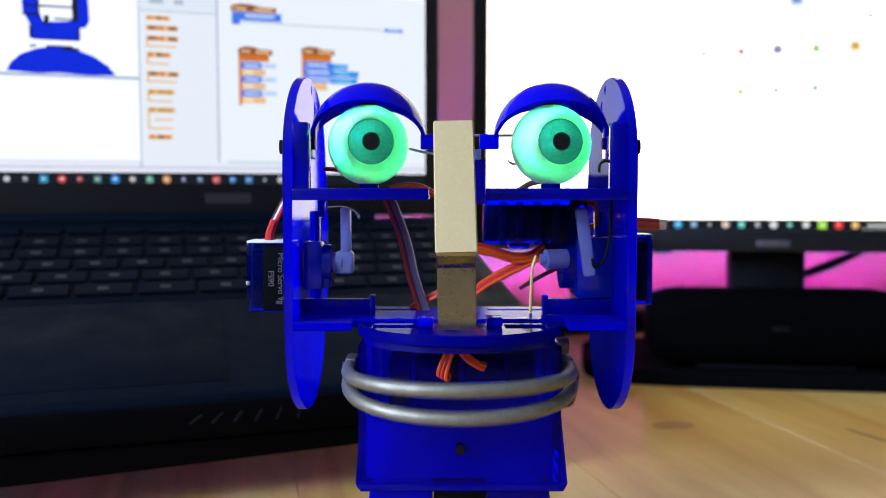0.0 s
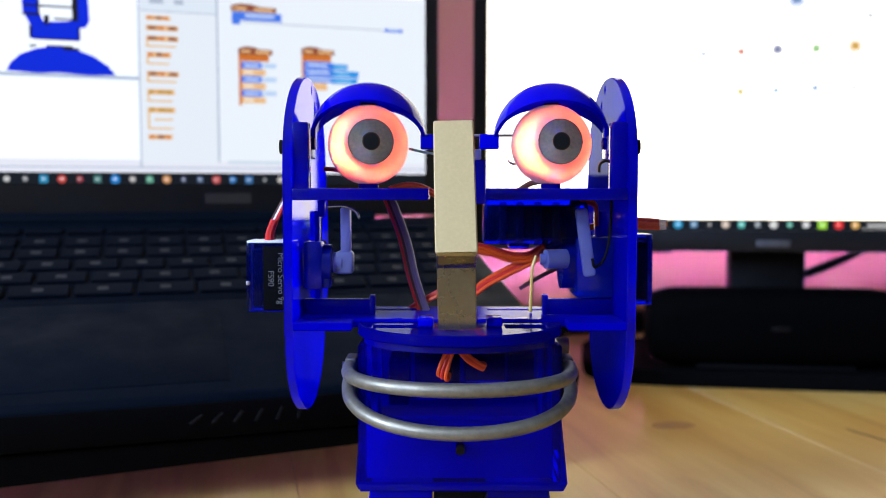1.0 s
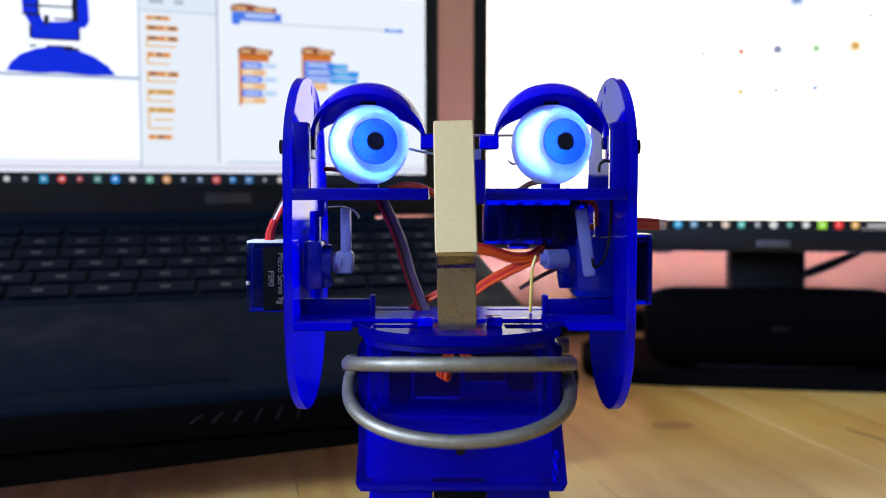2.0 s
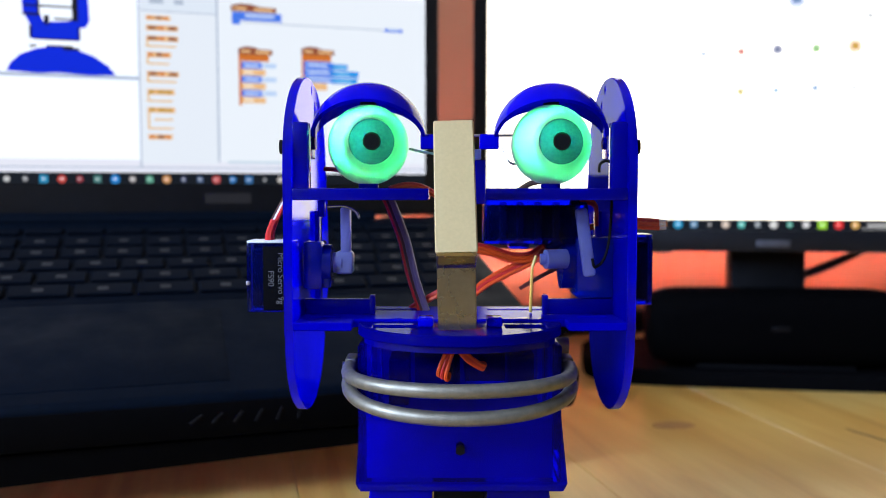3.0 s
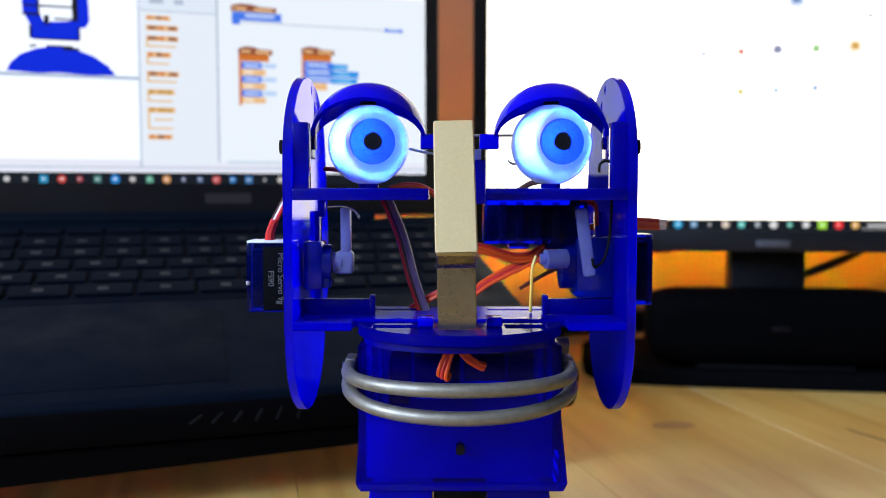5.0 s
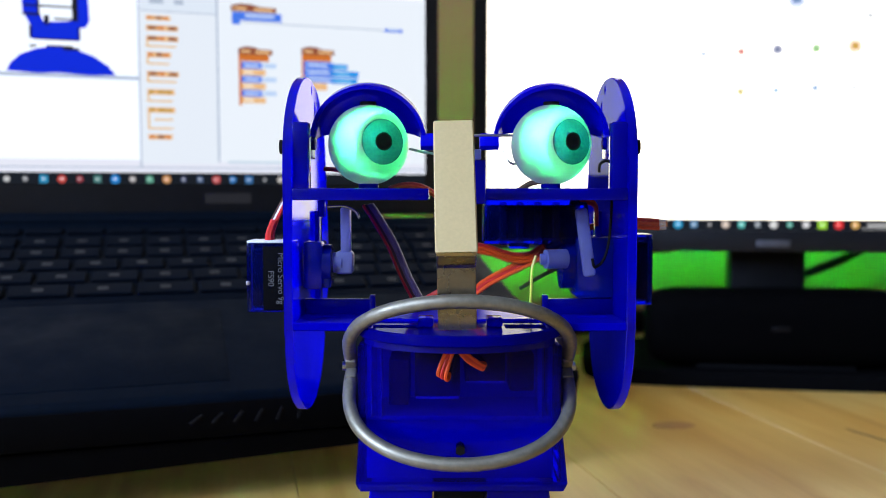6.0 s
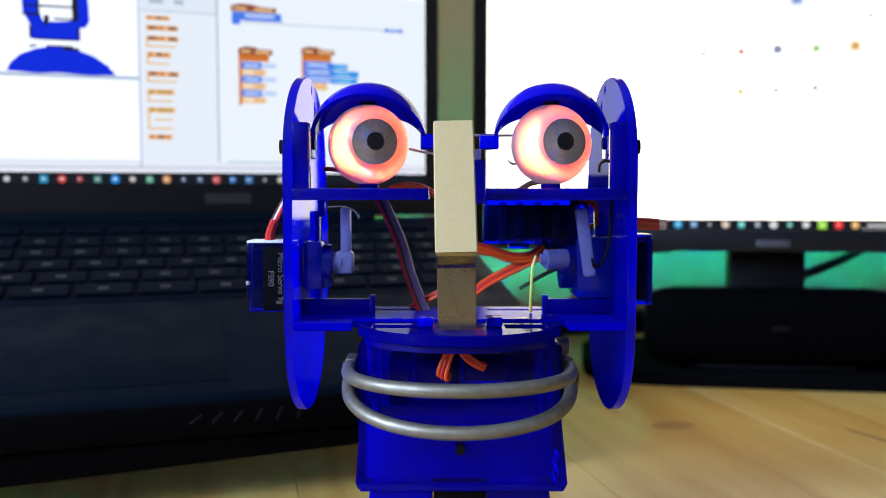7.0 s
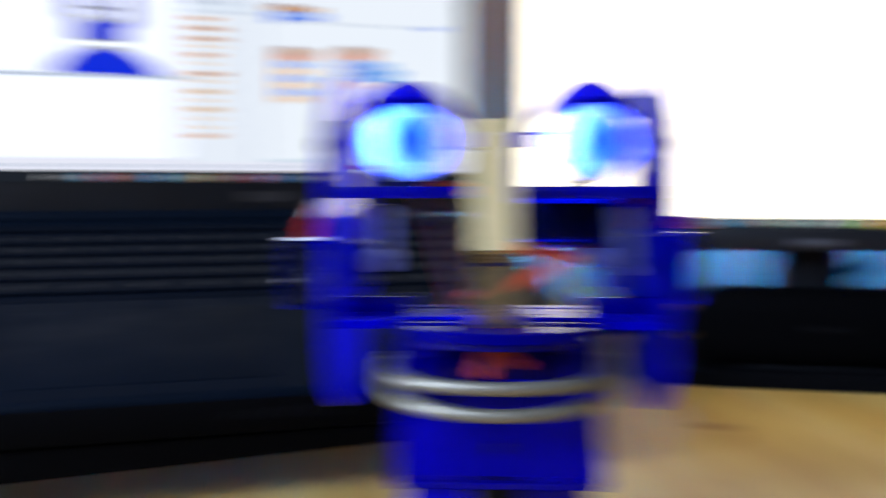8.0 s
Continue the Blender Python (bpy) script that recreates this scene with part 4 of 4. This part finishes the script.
def wires():
    foot = Vector((-13, 34, 106))               # cable of the eye lamp, swinging about its lower end
    for k, mat in enumerate((RED, BROWN, MAUVE, MAUVE)):
        o = Vector((1.1, -0.4, 0)) * (k - 1.5) - foot
        ob = wire(mat, [Vector(p) + o for p in [(-26.5, 38, 148.5), (-24, 36, 143), (-20, 34, 132), (-17, 33, 119), (-13, 34, 106)]], 0.75)
        ob.location = foot * 0.001
        EYE_CABLE.append(ob)
    ribbon([ORANGE, RED], [(-18, 40, 105.5), (-13, 36, 109), (-8, 34, 112), (0, 34, 116)], (0, 0.5, 1.5), 0.8)
    ribbon([ORANGE, ORANGE, RED], [(5, 30, 130), (12, 30, 128.5), (20, 30, 126.0), (27, 31, 126.4), (33, 33, 131)], (0, 0.4, 1.3), 0.8)
    ribbon([ORANGE, RED, ORANGE], [(3, 34, 110), (10, 33, 116), (18, 32, 120.5), (27, 31, 125), (36, 31, 131), (42, 33, 135)], (0, 0.4, 1.3), 0.8)
    wire(BROWN, [(24, 44, 113), (32, 42, 118), (40, 42, 122)], 0.8)
    wire(YELLOW, [(28.2, 26, 127), (26.8, 25.5, 122), (26.4, 25, 114), (26.2, 25, 106.5)], 0.55)
    ribbon([BROWN, WHITE, RED], [(-67, 18, 133), (-66.4, 19, 138), (-64, 22, 144), (-61, 30, 152)], (0.9, -0.3, 0.2), 0.75)
    wire(RED, [(-66.8, 15, 133), (-66.5, 15.5, 136), (-65.2, 17, 140)], 1.5)
    wire(RED, [(-51, 42, 159), (-46, 42, 158.6), (-40, 40, 157)], 0.9)
    ribbon([ORANGE, RED], [(-26, 38, 151), (-20, 38, 152.6), (-14, 36, 152.0), (-8, 34, 149)], (0, 0.8, 0.9), 0.9)
    wire(BROWN, [(22, 40, 150), (27, 40, 153.2), (32, 38, 154.5)], 1.2)
    ribbon([RED, ORANGE], [(42, 36, 146), (47, 35, 146.8), (51, 34, 145), (51.5, 34, 138)], (0, 0.5, 1.0), 0.8)
    ribbon([ORANGE, RED], [(40, 40, 131), (46, 42, 135), (52, 44, 137)], (0, 0.4, 1.0), 0.8)
    # plug at the outer side of the ear
    for k in range(3):
        wire([ORANGE, ORANGE, RED][k], [(59.5, 32 + k * 0.6, 138 + 1.3 * k), (66, 31 + k * 0.6, 137.4 + 1.3 * k), (74, 30 + k * 0.6, 136.9 + 1.3 * k)], 0.9)
        bm = bmesh.new()
        rod(bm, (73.8, 30 + k * 0.6, 136.9 + 1.3 * k), (76.4, 30 + k * 0.6, 136.9 + 1.3 * k), 0.6, 10)
        part("wire_tip", bm, WHITE, ROBOT)
    # mouth wires behind the housing front
    for k, mat in enumerate((ORANGE, RED, ORANGE)):
        wire(mat, [(-3.6 + 1.3 * k, -2, 99.5), (-5.4 + 1.2 * k, -1.6, 95), (-7.4 + 1.3 * k, -1.2, 89.6 - 0.6 * k), (-6.4 + 1.2 * k, 0.4, 88.4 - 0.7 * k), (-5.0 + 1.0 * k, 2.4, 91), (-4.0 + 0.8 * k, 3.5, 97)], 0.75)
        wire(mat, [(-1.6, -2, 99.5 - 0.5 * k), (2.2, -1.6, 96.0 - 1.0 * k), (6.4, -1.2, 92.8 - 0.8 * k), (8.4 - 0.3 * k, -0.2, 91.8 - 0.5 * k), (7.6 - 0.4 * k, 1.8, 93.0), (3, 3.2, 97.5)], 0.75)
    # thin steel links
    wire(STEEL, [(-17.5, 22, 165.5), (-13, 16, 164.2), (-9, 12, 163.4)], 0.45, "link_rod")
    wire(STEEL, [(-2, 24, 170.6), (8, 24, 170.4), (21, 24, 170.4)], 0.5, "link_rod")
    wire(STEEL, [(15, 20, 166), (16, 19, 163), (18, 18, 160.5), (20, 20, 160)], 0.4, "link_rod")
    wire(BLACK, [(49, 16, 157), (49.4, 16, 160), (52, 16, 161), (53.4, 16, 158), (53.4, 16, 140), (51.5, 15, 128), (47.4, 12, 124), (46.2, 11.6, 127)], 0.5, "link_rod")
    wire(STEEL, [(-46, 12, 145), (-40, 11.6, 145.2), (-36, 11.5, 143.4), (-34.8, 11.6, 141)], 0.45, "link_rod")


ear(-1), ear(1)
side_frame(-1), side_frame(1)
frame_bars()
face_plate()
jaw()
nose()
eye(-32.6), eye(33.2)
eyelid(-32.6, 1), eyelid(33.2, -1)
servos()
UPPER_LIP = lip("upper_lip", "silver bent metal upper lip")
LOWER_LIP = lip("lower_lip", "silver bent metal lower lip")
lip_pivots()
wires()


# ---- movement ----
def motions():
    eye_yaw = [(0.0, 9.2), (1.5, 9.2), (1.6, 18.6), (1.7, 26.7), (2.0, 16.0), (2.4, 9.2), (2.8, 17.7), (2.9, 11.7), (3.0, 10.0), (3.2, 9.2), (3.3, 14.3), (3.4,
        17.7), (3.5, 18.6), (3.6, 11.7), (3.7, 10.9), (3.8, 16.8), (3.9, 16.8), (4.0, 16.8), (4.1, 14.3), (4.4, 14.3), (4.5, 15.1), (4.6, 17.7), (4.7, 16.0),
        (5.0, 11.7), (5.6, 11.7), (5.8, 14.3), (5.9, 23.9), (6.0, 29.5), (6.1, 22.1), (6.2, 10.9), (6.3, 10.0), (6.6, 10.9), (6.7, 15.1), (6.8, 15.1), (7.0,
        16.0), (7.1, 16.8), (7.2, 18.6), (7.3, 18.6), (7.4, 16.0), (7.5, 11.7), (7.6, 10.9), (8.0, 10.9)]
    upper = [(0.0, -1.0), (0.1, 5.8), (0.2, 6.9), (0.3, 6.9), (0.4, -1.0), (0.5, -1.0), (0.6, 6.2), (0.7, 6.5), (0.8, 6.2), (0.9, 6.5), (1.0, -1.0), (1.1, -1.0),
        (1.2, 6.5), (1.3, 6.5), (1.4, 7.2), (1.5, 6.9), (1.6, 21.9), (1.7, 38.2), (1.9, 18.2), (2.1, 6.2), (2.4, -1.0), (2.6, 6.2), (2.8, 10.4), (2.9, -1.3),
        (3.0, -1.3), (3.1, -1.3), (3.2, -1.0), (3.3, 10.8), (3.4, 14.3), (3.5, 6.2), (3.6, -1.0), (3.7, -0.6), (3.8, 19.0), (3.9, 3.7), (4.0, 16.8), (4.1,
        8.3), (4.2, 6.5), (4.3, 6.5), (4.4, 6.9), (4.5, 19.7), (4.6, 14.3), (4.7, 6.2), (5.0, -1.0), (5.3, 6.2), (5.6, -1.0), (5.8, -2.0), (5.9, 21.1), (6.0,
        39.1), (6.1, 21.5), (6.2, -1.3), (6.3, -1.0), (6.4, -1.3), (6.5, -1.3), (6.6, -1.3), (6.7, 14.3), (6.8, 0.8), (6.9, -1.3), (7.0, -1.3), (7.1, 12.5),
        (7.2, 20.4), (7.3, 23.0), (7.4, 5.1), (7.5, -1.0), (7.6, -1.0), (8.0, -1.0)]
    lower = [(0.0, -10.2), (0.1, -16.6), (0.2, -17.9), (0.3, -18.3), (0.4, -17.9), (0.5, -10.2), (0.6, -17.5), (0.7, -17.5), (0.8, -17.9), (0.9, -17.9), (1.0,
        -17.5), (1.1, -17.5), (1.2, -10.2), (1.3, -17.5), (1.4, -17.5), (1.5, -17.9), (1.6, -29.5), (1.7, -33.8), (1.9, -26.0), (2.1, -17.9), (2.4, -10.2),
        (2.6, -17.5), (2.8, -22.3), (2.9, -17.1), (3.0, -10.2), (3.1, -17.5), (3.2, -17.5), (3.3, -26.0), (3.4, -30.5), (3.5, -24.1), (3.6, -15.4), (3.7,
        -9.8), (3.8, -27.0), (3.9, -16.6), (4.0, -29.0), (4.1, -20.0), (4.2, -17.1), (4.3, -17.1), (4.4, -17.1), (4.5, -27.5), (4.6, -24.1), (4.7, -17.1),
        (5.0, -10.2), (5.3, -17.1), (5.6, -10.2), (5.8, -9.5), (5.9, -28.5), (6.0, -35.6), (6.1, -31.1), (6.2, -9.8), (6.3, -9.8), (6.4, -9.8), (6.5, -9.8),
        (6.6, -17.5), (6.7, -27.0), (6.8, -18.3), (6.9, -17.1), (7.0, -17.1), (7.1, -28.5), (7.2, -29.5), (7.3, -30.0), (7.4, -18.8), (7.5, -10.2), (7.6,
        -9.8), (8.0, -9.8)]
    # light tube by the wall turns evenly
    walk(STRIP_TUBE, [(0.5 * k, pose(0, 0, 0.013, 0, 90, 0) @ pose(0, 0, 0, 0, 0, 325.8 - 20.0 * k)) for k in range(17)])
    # eye lamps: green, red, blue in turn
    rows, a = [(0.0, 30.0)], 30.0
    for k in (25, 55, 85, 115, 145, 175, 207, 237):
        rows += [(k / 30, a), ((k + 1) / 30, a - 60.0), ((k + 2) / 30, a - 120.0)]
        a -= 120.0
    rows.append((8.0, a))
    # each colour is lit from its own corner of the lamp
    height = [0.0026, -0.0014, 0.0006]
    spots = [(t, b, height[round((30.0 - b) / 120.0) % 3]) for t, b in rows]
    for ball, drum, cup in EYES:
        walk(drum, [(t, pose(-0.0038, -0.0005, h, 0, 0, b)) for t, b, h in spots])
        walk(cup, [(t, pose(-0.0038, -0.0005, h)) for t, b, h in spots])
        x, y, z = ball.location
        walk(ball, [(t, pose(x, y, z, -2.6, 0, yaw)) for t, yaw in eye_yaw])
    # the lids lift as the eyes turn, and the cable of the eye swings along
    for ob in LIDS:
        x, y, z = ob.location
        walk(ob, [(t, pose(x, y, z, -1.28 * (yaw - 9.2), 0, 0)) for t, yaw in eye_yaw])
    for ob in EYE_CABLE:
        x, y, z = ob.location
        walk(ob, [(t, pose(x, y, z, 0, -0.52 * (yaw - 9.2), 0)) for t, yaw in eye_yaw])
    for ob, rows in ((UPPER_LIP, upper), (LOWER_LIP, lower)):
        z = 0.0892 if ob == UPPER_LIP else 0.0868
        walk(ob, [(t, pose(0, 0.018, z, -a, 0, 0)) for t, a in rows])


motions()
